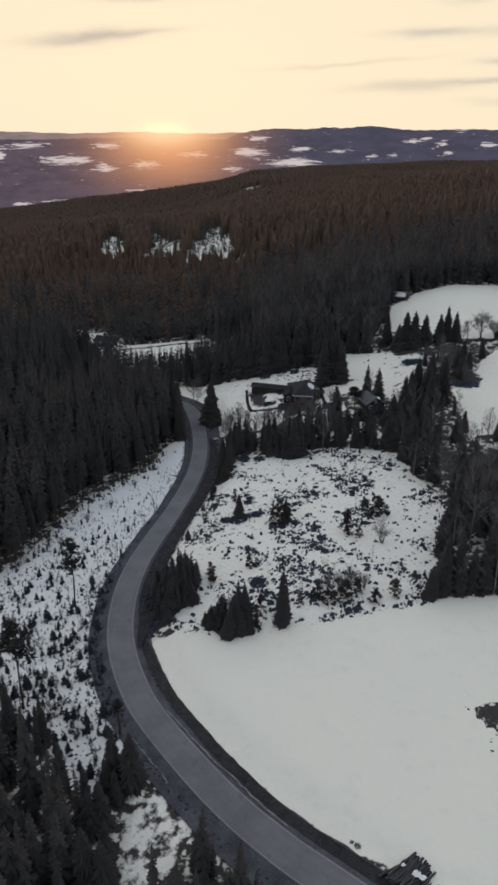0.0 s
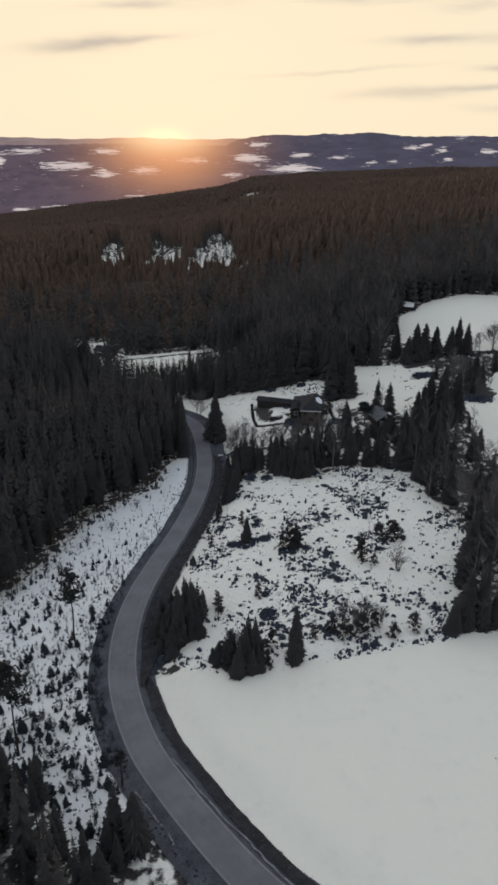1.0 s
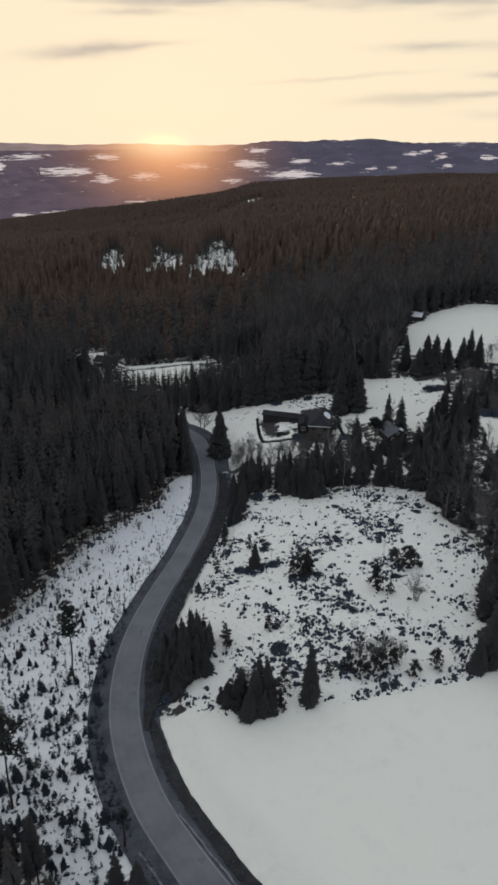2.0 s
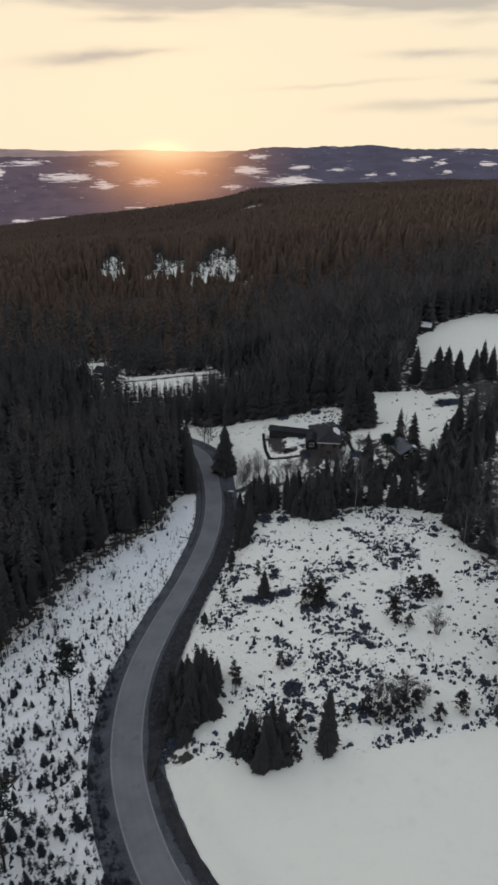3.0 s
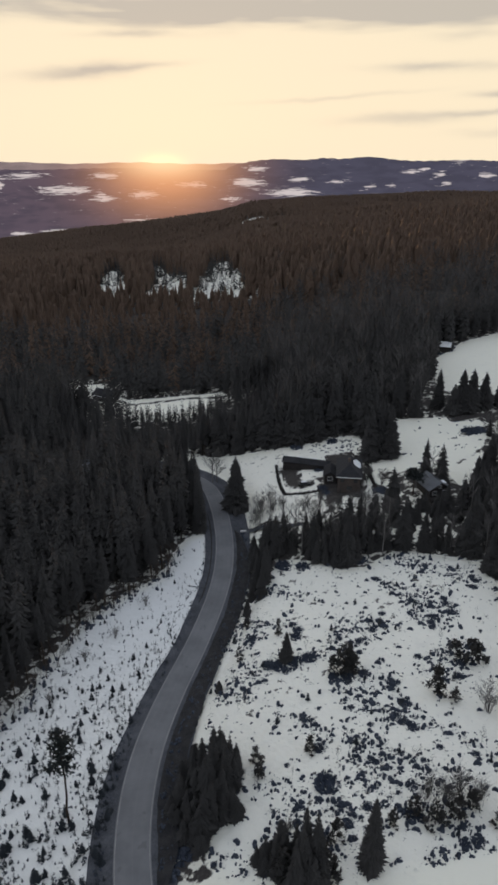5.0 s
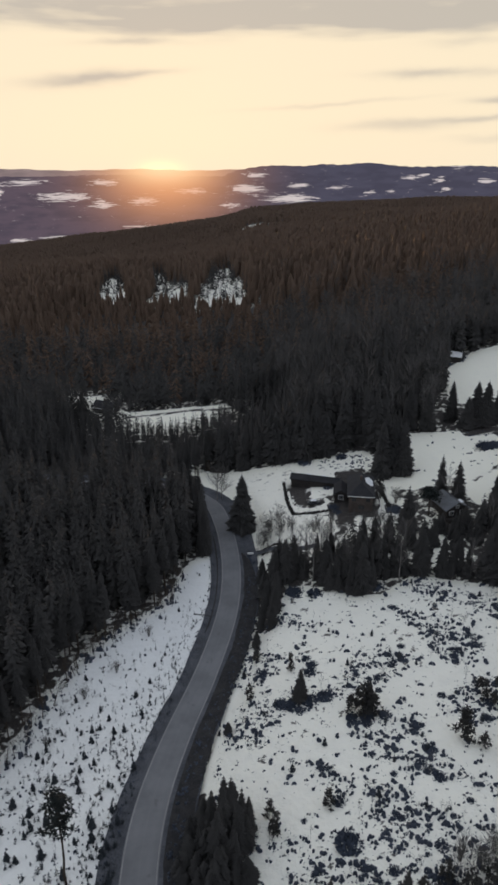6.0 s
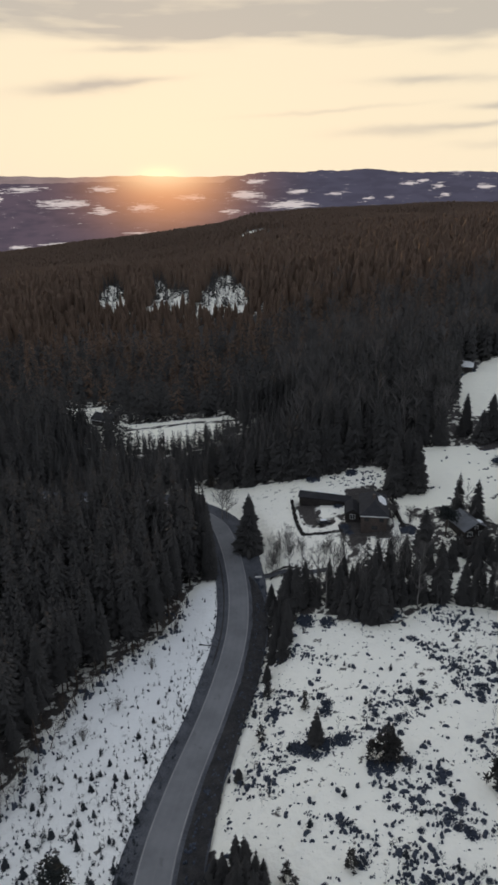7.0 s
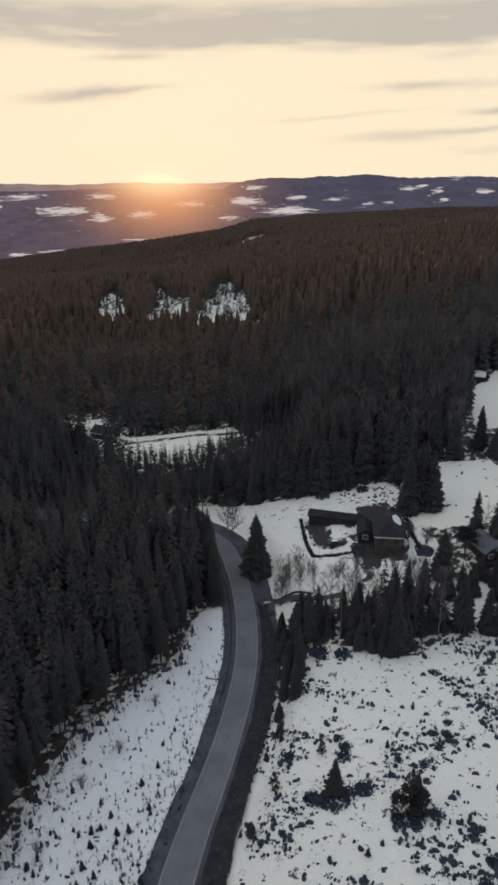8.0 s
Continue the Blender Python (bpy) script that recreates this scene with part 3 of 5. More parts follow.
# ---- far hills: a backdrop beyond the valley ----
def far_hills(name, radius, depth, foot, top, mat, label, farms=()):
    az, v = np.linspace(-32, 32, 260), np.linspace(0, 1, 36)
    A, V = np.meshgrid(az, v)
    A, V = A.ravel(), V.ravel()
    el = foot + (top(A) - foot) * V
    r = radius - depth * (1 - V) + 40 * np.sin(A * 1.7) * V
    x, y = r * np.sin(np.radians(A)), r * np.cos(np.radians(A))
    z = EYE + r * np.tan(np.radians(el))
    q = (np.arange(35)[:, None] * 260 + np.arange(259)[None, :]).ravel()
    ob = new(name, mesh_of(name, np.stack([x, y, z], 1), np.stack([q, q + 1, q + 261, q + 260], 1), mat, True))
    f = np.zeros(len(A))
    for a, e, wa, we in farms:
        f = np.maximum(f, np.exp(-((A - a) / wa) ** 2 - ((el - e) / we) ** 2))
    attribute(ob.data, "az", A), attribute(ob.data, "el", el), attribute(ob.data, "farm", f)
    return tagged(ob, label, "hills", kind="structure")


def crest(a):
    """The nearer far ridge: low towards the sunset, higher to the right, with small humps."""
    s = np.clip((a + 1.5) / 4.5, 0, 1)
    low = 0.16 + 0.06 * np.sin(a * 0.5)
    high = 0.80 + 0.16 * np.exp(-((a - 5.6) / 1.0) ** 2) + 0.14 * np.exp(-((a - 8.7) / 1.6) ** 2) + 0.05 * np.sin(a * 0.9) - 0.012 * np.clip(a - 9, 0, 30)
    return low + (high - low) * np.sqrt(s * (2 - s)) + 0.02 * np.sin(a * 7.3) + 0.012 * np.sin(a * 17.1)


FARMS = [(-17.8, -0.98, 0.5, 0.34), (-16.0, -0.29, 1.5, 0.19), (-13.3, -1.27, 1.9, 0.31), (-10.3, -0.30, 1.1, 0.19), (-10.6, -1.82, 1.0, 0.27), (-7.6, -1.56, 1.0, 0.27), (-4.2, -0.92, 1.3, 0.19), (-0.0, -0.76, 1.3, 0.34), (0.5, 0.19, 1.0, 0.12), (3.3, -1.46, 2.0, 0.31), (3.8, -0.57, 0.8, 0.15), (-1.3, -1.93, 0.9, 0.15)]
FARMS += [(-14.0, -4.15, 1.2, 0.19), (-8.1, -3.40, 1.1, 0.12), (-16.6, -4.21, 1.2, 0.15), (6.7, -0.68, 0.6, 0.10), (9.1, -0.98, 0.4, 0.12), (11.8, 0.00, 0.6, 0.15), (13.9, -0.14, 0.4, 0.15), (12.7, 0.15, 0.4, 0.12), (17.1, -0.22, 0.6, 0.15), (14.4, -0.78, 0.4, 0.15), (10.5, -0.98, 0.4, 0.12), (15.2, 0.70, 0.8, 0.12)]
far_hills("backdrop", 4500, 420, -6.0, crest, MAT["ridge"], "wooded hills with snowy fields across the valley, haze and sun glow painted in", FARMS)
far_hills("backdrop", 4850, 0, -2.0, lambda a: 0.56 + 0.05 * np.sin(a * 0.7 + 1) + 0.02 * np.sin(a * 3.1), MAT["ridge_far"], "pale far ridge under the setting sun, its glow painted in")


# ---- trees: each builder gives vertices and triangles ----
class Soup:
    """Gathers vertices and triangles."""

    def __init__(self):
        self.v, self.t, self.k = [], [], 0

    def add(self, verts, tris):
        self.v.append(np.asarray(verts, float)), self.t.append(np.asarray(tris, int) + self.k)
        self.k += len(verts)

    def done(self):
        return np.vstack(self.v), np.vstack(self.t)

    def tube(self, path, radii, sides=5):
        """A tapered limb along a path of points."""
        path = np.asarray(path, float)
        ring = []
        for i, p in enumerate(path):
            d = path[min(i + 1, len(path) - 1)] - path[max(i - 1, 0)]
            d /= np.linalg.norm(d) + 1e-9
            u = np.cross(d, (0.3, 0.95, 0.1))
            u /= np.linalg.norm(u) + 1e-9
            w = np.cross(d, u)
            a = np.arange(sides) * 2 * math.pi / sides
            ring.append(p + radii[i] * (np.cos(a)[:, None] * u + np.sin(a)[:, None] * w))
        tris = []
        for i in range(len(path) - 1):
            for j in range(sides):
                a, b = i * sides + j, i * sides + (j + 1) % sides
                tris += [(a, b, b + sides), (a, b + sides, a + sides)]
        self.add(np.vstack(ring), tris)


def spruce_crown(rng, tall, wide, whorls, spokes, bare=0.06, light=False):
    """Drooping sprays in whorls, longest low down, with a pointed top."""
    s = Soup()
    for i in range(whorls):
        f = (i + rng.uniform(-0.3, 0.3)) / whorls
        f = min(max(f, 0), 0.985)
        z = tall * (bare + (1 - bare) * f)
        reach = wide * (1 - f) ** 0.68 * (0.78 + 0.22 * min(1, f * 6 + 0.2)) + 0.006 * tall
        for j in range(spokes):
            a = 2 * math.pi * (j + rng.uniform(-0.4, 0.4)) / spokes + i * 1.3
            r = reach * rng.uniform(0.55, 1.25)
            droop = r * rng.uniform(0.25, 0.6)
            out, side = np.array([math.cos(a), math.sin(a), 0]), np.array([-math.sin(a), math.cos(a), 0])
            up = np.array([0, 0, 1.0])
            lift = rng.uniform(-0.55, 0.55) * tall * (1 - bare) / whorls if f < 0.9 else 0.0
            c = up * (z + lift)
            # a fan of narrow hanging sprays, or one spray on trees that stand far inside the wood
            for fan, reach_of in ((0.0, 1.0),) if light else ((0.0, 1.0), (rng.uniform(0.25, 0.5), 0.8), (-rng.uniform(0.25, 0.5), 0.8)):
                ray, q = out + side * fan, r * reach_of
                half = q * (rng.uniform(0.20, 0.30) if light else rng.uniform(0.12, 0.20))
                tip = c + ray * q - up * droop * reach_of * rng.uniform(0.8, 1.2)
                wl = c + ray * q * 0.6 + side * half - up * (droop * 0.75 + 0.1 * q)
                wr = c + ray * q * 0.6 - side * half - up * (droop * 0.75 + 0.1 * q)
                s.add([c + up * 0.10 * r, tip, wl, wr], [(0, 1, 2), (0, 3, 1)])
    g = 0.014 * tall
    s.add([(0, 0, tall * 1.03), (g, 0, tall * 0.9), (-0.5 * g, 0.8 * g, tall * 0.9), (-0.5 * g, -0.8 * g, tall * 0.9)], [(0, 1, 2), (0, 2, 3), (0, 3, 1)])
    return s.done()


def far_crown(rng, wide, sides, rings, bare=0.1):
    """A far conifer of height one: a closed, bumpy cone."""
    s = Soup()
    v, t = [], []
    for i in range(rings):
        f = i / rings
        for j in range(sides):
            a = 2 * math.pi * (j + 0.5 * (i % 2) + rng.uniform(-0.25, 0.25)) / sides
            r = wide * (1 - f) ** 0.8 * rng.uniform(0.7, 1.25)
            v.append((math.cos(a) * r, math.sin(a) * r, bare + (1 - bare) * (f + rng.uniform(-0.4, 0.4) / rings * (i > 0))))
    v.append((0, 0, 1.0))
    for i in range(rings):
        for j in range(sides):
            a, b = i * sides + j, i * sides + (j + 1) % sides
            t += [(a, b, len(v) - 1)] if i == rings - 1 else [(a, b, b + sides), (a, b + sides, a + sides)]
    s.add(v, t)
    return s.done()


def bushy_crown(rng, tall, wide, leaders=5):
    """Several leaders grown into one ragged bush."""
    s = Soup()
    for i in range(leaders):
        h = tall * (1.0 if i == 0 else rng.uniform(0.4, 0.85))
        a, r = rng.uniform(0, 6.28), 0.0 if i == 0 else wide * rng.uniform(0.35, 0.8)
        v, t = spruce_crown(rng, h, wide * rng.uniform(0.45, 0.7), int(10 + 1.2 * h), 8, 0.02)
        s.add(v + (math.cos(a) * r, math.sin(a) * r, -0.1), t)
    return s.done()


def shrub_crown(rng, tall, wide, clumps=34):
    """A ragged conifer bush: needle clumps from the ground up, thinning to an uneven top."""
    s = Soup()
    for _ in range(clumps):
        f = rng.uniform(0, 1) ** 1.25
        r, a = wide * (1.05 - 0.8 * f) * math.sqrt(rng.uniform(0, 1)), rng.uniform(0, 6.28)
        c = np.array([math.cos(a) * r, math.sin(a) * r, tall * (0.06 + 0.86 * f)])
        size = (0.18 * wide + 0.05 * tall) * rng.uniform(0.7, 1.3)
        for _ in range(16):
            d = rng.normal(0, 1, 3) * (1, 1, 0.8) + (0, 0, 0.5)
            d /= np.linalg.norm(d)
            e = np.cross(d, rng.normal(0, 1, 3))
            e /= np.linalg.norm(e) + 1e-9
            q, g = c + d * size * rng.uniform(0.1, 0.9), size * 0.5
            s.add([q - d * g * 0.5 + e * g * 0.5, q - d * g * 0.5 - e * g * 0.5, q + d * g, q + np.cross(d, e) * g * 0.4], [(0, 1, 3), (1, 2, 3), (2, 0, 3)])
    return s.done()


def trunk(tall, base, top, lean=0.0, sides=6, bends=5, rng=None):
    s = Soup()
    path = [(lean * tall * (i / bends) ** 2 + (rng.normal(0, 0.004) * tall if rng is not None and 0 < i else 0), (rng.normal(0, 0.004) * tall if rng is not None and 0 < i else 0), tall * i / bends - (0.5 if i == 0 else 0)) for i in range(bends + 1)]
    s.tube(path, [base + (top - base) * i / bends for i in range(bends + 1)], sides)
    return s.done()


def pine_crown(rng, tall, wide, clumps=46):
    """Uneven clumps of needle tufts high on the trunk."""
    s = Soup()
    for _ in range(clumps):
        f = rng.uniform(0.0, 1.0)
        z = tall * (0.62 + 0.36 * f)
        r = wide * (1.05 - 0.8 * f ** 1.5) * rng.uniform(0.1, 0.9)
        a = rng.uniform(0, 2 * math.pi)
        c = np.array([math.cos(a) * r, math.sin(a) * r, z])
        s.tube([(0, 0, z - 0.25 * r), c * (0.5, 0.5, 1) - (0, 0, 0.05 * r), c], [0.09, 0.06, 0.03], 3)
        size = wide * rng.uniform(0.2, 0.36)
        for _ in range(20):
            d = rng.normal(0, 1, 3) * (1, 1, 0.6)
            d /= np.linalg.norm(d)
            q = c + d * size * rng.uniform(0.3, 1.0)
            e = np.cross(d, rng.normal(0, 1, 3))
            e /= np.linalg.norm(e) + 1e-9
            g = size * 0.42
            s.add([q - d * g * 0.6 + e * g * 0.5, q - d * g * 0.6 - e * g * 0.5, q + d * g + e * 0.1, q + np.cross(d, e) * g * 0.4], [(0, 1, 3), (1, 2, 3), (2, 0, 3)])
    return s.done()


def bare_crown(rng, tall, wide, limbs=13, twigs=7, low=0.25, fine=3):
    """Leafless limbs that fork into thin twigs."""
    s = Soup()
    for i in range(limbs):
        f = low + (0.95 - low) * (i + rng.uniform(0, 1)) / limbs
        a = rng.uniform(0, 2 * math.pi)
        length = wide * (1.25 - f) * rng.uniform(0.7, 1.2) + 0.08 * tall
        rise = rng.uniform(0.7, 1.5)
        root = np.array([0, 0, f * tall * 0.92])
        way = np.array([math.cos(a), math.sin(a), rise])
        way /= np.linalg.norm(way)
        end = root + way * length
        mid = root + way * length * 0.5 + (0, 0, -0.06 * length)
        s.tube([root, mid, end], [0.018 * length + 0.02, 0.03, 0.015], 3)
        for _ in range(twigs):
            b = root + (end - root) * rng.uniform(0.3, 1.0)
            w = way + rng.normal(0, 0.5, 3) + (0, 0, 0.25)
            w /= np.linalg.norm(w)
            t = length * rng.uniform(0.25, 0.55)
            s.tube([b, b + w * t], [0.03, 0.012], 3)
            for _ in range(fine):
                b2 = b + w * t * rng.uniform(0.3, 1.0)
                w2 = w + rng.normal(0, 0.5, 3)
                w2 /= np.linalg.norm(w2)
                s.tube([b2, b2 + w2 * t * rng.uniform(0.4, 0.8)], [0.022, 0.01], 3)
    return s.done()


def thicket(rng, tall, wide, stems=26):
    """A leafless shrub: many thin stems that fan out."""
    s = Soup()
    for _ in range(stems):
        a, lean = rng.uniform(0, 2 * math.pi), rng.uniform(0.1, 1.0)
        h = tall * rng.uniform(0.55, 1.0)
        out = np.array([math.cos(a), math.sin(a), 0]) * wide * lean
        mid, end = out * 0.4 + (0, 0, h * 0.55), out + (0, 0, h)
        s.tube([out * 0.12 - (0, 0, 0.2), mid, end], [0.03, 0.022, 0.008], 3)
        for _ in range(7):
            b = mid + (end - mid) * rng.uniform(0, 0.9)
            s.tube([b, b + (rng.normal(0, 0.22) * tall, rng.normal(0, 0.22) * tall, 0.25 * tall)], [0.016, 0.006], 3)
    return s.done()


def brush(rng, tall, wide, blades=40):
    """A low heap of heather, bracken and slash."""
    s = Soup()
    for _ in range(blades):
        a, r = rng.uniform(0, 2 * math.pi), wide * math.sqrt(rng.uniform(0, 1))
        c = np.array([math.cos(a) * r, math.sin(a) * r, 0])
        h = tall * (1.15 - r / wide) * rng.uniform(0.4, 1.0) + 0.1
        d = rng.normal(0, 0.35, 2) * tall
        w = rng.uniform(0.12, 0.3) * wide
        b = rng.uniform(0, 2 * math.pi)
        e, g = np.array([math.cos(b), math.sin(b), 0]) * w, np.array([-math.sin(b), math.cos(b), 0]) * w * 0.6
        s.add([c + e - (0, 0, 0.15), c - 0.5 * e + g - (0, 0, 0.15), c - 0.5 * e - g - (0, 0, 0.15), c + (d[0], d[1], h)], [(0, 1, 3), (1, 2, 3), (2, 0, 3)])
    return s.done()


def tuft(rng, tall, wide, lumps=6):
    """A low clump of heather or slash: a few ragged mounds grown together, longer than broad."""
    s = Soup()
    for i in range(lumps):
        r = wide * rng.uniform(0.28, 0.6)
        c = np.array([rng.normal(0, 0.55) * wide, rng.normal(0, 0.28) * wide, 0]) * (i > 0)
        a = np.arange(6) * math.pi / 3 + rng.uniform(0, 1)
        q = rng.uniform(0.6, 1.25, 6) * r
        h = tall * rng.uniform(0.45, 1.0)
        foot = np.column_stack([c[0] + np.cos(a) * q, c[1] + np.sin(a) * q, np.full(6, -0.12)])
        belly = np.column_stack([c[0] + np.cos(a + 0.4) * q * 0.8, c[1] + np.sin(a + 0.4) * q * 0.8, h * rng.uniform(0.45, 0.8, 6)])
        tris = [t for k in range(6) for t in ((k, (k + 1) % 6, 6 + k), ((k + 1) % 6, 6 + (k + 1) % 6, 6 + k), (6 + k, 6 + (k + 1) % 6, 12))]
        s.add(np.vstack([foot, belly, [(c[0] + rng.normal(0, 0.1) * r, c[1] + rng.normal(0, 0.1) * r, h)]]), tris)
    return s.done()


def tree_thing(name, crown, crown_mat, stem, stem_mat, label, category="tree"):
    """A tree: an Empty at its foot with trunk and crown under it."""
    top = tagged(new(name), label, category)
    for part_name, (v, t), mat in (("trunk", stem, stem_mat), ("crown", crown, crown_mat)):
        ob = new(part_name, triangles(part_name, v, t, mat))
        ob.parent = top
    return top


def sheet_thing(name, shape, mat, label, category):
    v, t = shape
    return tagged(new(name, triangles(name, v, t, mat)), label, category)


def stand(x, y, scale=1.0, turn=0.0, sink=0.0, tall=1.0):
    z = float(ground_z(x, y)[0]) - sink
    return pose(x, y, z, 0, 0, turn) @ Matrix.Diagonal((scale, scale, scale * tall, 1))


def plant(kinds, places, group=""):
    """Stands copies of the kinds (templates, taken in turn) at places of x, y, scale, turn."""
    used = set()
    for i, (x, y, s, turn) in enumerate(places):
        kind = kinds[i % len(kinds)]
        if kind.name in used:
            copy_thing(kind, stand(x, y, s, turn))
        else:
            used.add(kind.name)
            kind["spot"] = i
            if group:
                kind["group"] = group
    for kind in kinds:  # the templates themselves stand at their first places
        if kind.name in used:
            x, y, s, turn = places[kind["spot"]]
            kind.matrix_basis = stand(x, y, s, turn)
            del kind["spot"]


def scatter_mesh(name, shapes, places, mat, label, category):
    """Many small growths joined into one object; places hold x, y, z, scale, turn, tall."""
    vs, ts, k = [], [], 0
    places = np.asarray(places, float)
    for q, (v, t) in enumerate(shapes):
        pl = places[q::len(shapes)]
        if not len(pl):
            continue
        c, s = np.cos(pl[:, 4]), np.sin(pl[:, 4])
        x = v[None, :, 0] * pl[:, 3, None]
        y = v[None, :, 1] * pl[:, 3, None]
        out = np.stack([pl[:, 0, None] + x * c[:, None] - y * s[:, None], pl[:, 1, None] + x * s[:, None] + y * c[:, None],
                        pl[:, 2, None] + v[None, :, 2] * (pl[:, 3] * pl[:, 5])[:, None]], 2)
        vs.append(out.reshape(-1, 3))
        ts.append((t[None] + (np.arange(len(pl)) * len(v))[:, None, None] + k).reshape(-1, 3))
        k += len(pl) * len(v)
    return tagged(new(name, triangles(name, np.vstack(vs), np.vstack(ts), mat)), label, category, kind="stuff")


# ---- forest: all land that is not open ----
rng = np.random.default_rng(11)


def scattered(x0, x1, y0, y1, gap, margin, keep=None):
    """Jittered places on forest land, at least margin metres from open land and road."""
    X, Y = np.meshgrid(np.arange(x0, x1, gap), np.arange(y0, y1, gap))
    x = (X + rng.uniform(-0.75, 0.75, X.shape) * gap).ravel()
    y = (Y + rng.uniform(-0.75, 0.75, Y.shape) * gap).ravel()
    k = (x < 0.35 * y + 16) & (x > -0.35 * y - 30)
    x, y = x[k], y[k]
    d, _, _ = to_road(x, y)
    o = openness(x, y)
    k = (o < -margin) & (d > 9.5)
    for p in NO_TREES:
        k &= inside(p, x, y) < 0
    if keep is not None:
        k &= keep(x, y)
    return x[k], y[k], o[k]


def belt(x, y):
    """The thin mixed belt between clearing, farm and cabin."""
    return (y > 225) & (y < 300) & (x > -16) & (x < 66)


def east(x, y):
    return (x > 38) & (y <= 340) & ~belt(x, y)


def tallness(x, y):
    """How tall the wood stands there, in metres."""
    t = np.where(belt(x, y), 13.5, np.where(east(x, y), np.where((y > 195) & (x > 60), 11.0, 16.0), 20.0))
    t = np.where((y > 338) & (y < 400) & (x > -95) & (x < 5), np.where(x > -62, 9.5, 12.0), t)
    t = np.where((y < 120) & (x > -30), 13.0, t)
    t = np.where(y > 420, 17.0, t)
    t = np.where((y > 560) & (y < np.where(x < -58, 665, 625)) & (x > -165) & (x < 5), 10.5, t)
    t = np.where(y > 1000, 17.0 - 4.5 * np.clip((y - 1000) / 300, 0, 1), t)
    return np.where((y > 1440) & (y < 1560) & (np.abs(x) < 60), 9.0, t)


near_spruce = [spruce_crown(np.random.default_rng(s), 1.0, w, 16, 8, b, True) for s, w, b in ((1, 0.15, 0.1), (2, 0.13, 0.2), (3, 0.17, 0.08), (4, 0.14, 0.15), (31, 0.12, 0.12))]
fine_spruce = [spruce_crown(np.random.default_rng(s), 1.0, w, 26, 8, b, True) for s, w, b in ((32, 0.13, 0.06), (33, 0.11, 0.08), (34, 0.15, 0.03), (35, 0.10, 0.1))]
mid_spruce = [far_crown(np.random.default_rng(s), w, 7, 4, 0.06) for s, w in ((5, 0.20), (6, 0.22), (7, 0.17), (15, 0.15), (16, 0.24))]
slim_spruce = [spruce_crown(np.random.default_rng(s), 1.0, w, 8, 6, 0.06, True) for s, w in ((51, 0.19), (52, 0.21), (53, 0.17), (54, 0.23))]
far_spruce = [far_crown(np.random.default_rng(s), w, 5, 2, 0.05) for s, w in ((8, 0.28), (9, 0.33), (10, 0.24))]

def thin_bare(seed):
    """A slim leafless tree of height one for the grey parts of the wood."""
    g = np.random.default_rng(seed)
    s = Soup()
    s.tube([(0, 0, -0.02), (0.01, 0, 0.5), (0, 0.01, 1.0)], [0.009, 0.006, 0.001], 3)
    for i in range(14):
        f = g.uniform(0.25, 0.95)
        a = g.uniform(0, 6.28)
        r = 0.24 * (1.15 - f) + 0.03
        end = np.array([math.cos(a) * r, math.sin(a) * r, f + r * g.uniform(0.9, 1.6)])
        root = np.array([0, 0, f])
        s.tube([root, end], [0.0045, 0.0016], 3)
        for _ in range(4):
            b = root + (end - root) * g.uniform(0.25, 0.9)
            w = (end - root) * 0.5 + g.normal(0, 0.035, 3) + (0, 0, 0.03)
            s.tube([b, b + w], [0.003, 0.0012], 3)
    return s.done()


bare_small = [thin_bare(s) for s in (21, 22, 23, 24)]


def forest(name, shapes, x, y, mat, label, low=0.55, high=1.2):
    h = tallness(x, y) * rng.uniform(low, high, len(x))
    pl = np.column_stack([x, y, ground_z(x, y) - 0.3, h, rng.uniform(0, 6.28, len(x)), rng.uniform(0.9, 1.15, len(x))])
    return scatter_mesh(name, shapes, pl, mat, label, "forest")


# near wood: its outer trees are things of their own, the dense inside is one mass
x, y, o = scattered(-220, 170, 60, 420, 3.7, 0.8)
thin = belt(x, y) | east(x, y)
k = ~thin | (rng.uniform(0, 1, len(x)) < np.where(belt(x, y), 0.85, np.where((y > 146) & (y < 215), 0.55, 0.85)))
x, y, o, thin = x[k], y[k], o[k], thin[k]
outer = (o > -5.5) & (y < 336) & (y > 78)
grey = thin & (rng.uniform(0, 1, len(x)) < np.where(east(x, y), 0.45, 0.32))
inner = ~outer & ~grey
close = inner & (y < 138)
inner &= ~close
forest("near_wood", near_spruce, x[inner], y[inner], MAT["spruce"], "dense dark spruce wood")
forest("close_wood", fine_spruce, x[close], y[close], MAT["spruce"], "dark young spruce wood below the planting", 0.45, 1.15)
g = grey & ~outer
forest("bare_wood", bare_small, x[g], y[g], MAT["twig"], "leafless grey birches among the spruces", 0.8, 1.2)

# outer trees
left_edge = outer & (x < -28)
edge_kinds, full_kinds, birch_kinds = [], [], []
for s, (wide, bare) in enumerate(((2.5, 0.30), (2.2, 0.38), (2.9, 0.22), (2.0, 0.42))):
    r = np.random.default_rng(40 + s)
    edge_kinds.append(tree_thing("spruce_tree", spruce_crown(r, 20.0, wide, 24, 8, bare), MAT["spruce"], trunk(18.0, 0.24, 0.05, 0.01, 6, 5, r), MAT["bark"],
                                 "tall dark spruce with a bare lower trunk at the wood's edge", "tree"))
for s, wide in enumerate((3.5, 3.0, 4.0)):
    r = np.random.default_rng(50 + s)
    full_kinds.append(tree_thing("spruce_tree", spruce_crown(r, 15.0, wide, 24, 9, 0.05), MAT["spruce"], trunk(13.5, 0.2, 0.04, 0.0, 6, 4, r), MAT["bark"],
                                 "dark spruce branched down to the snowy ground", "tree"))
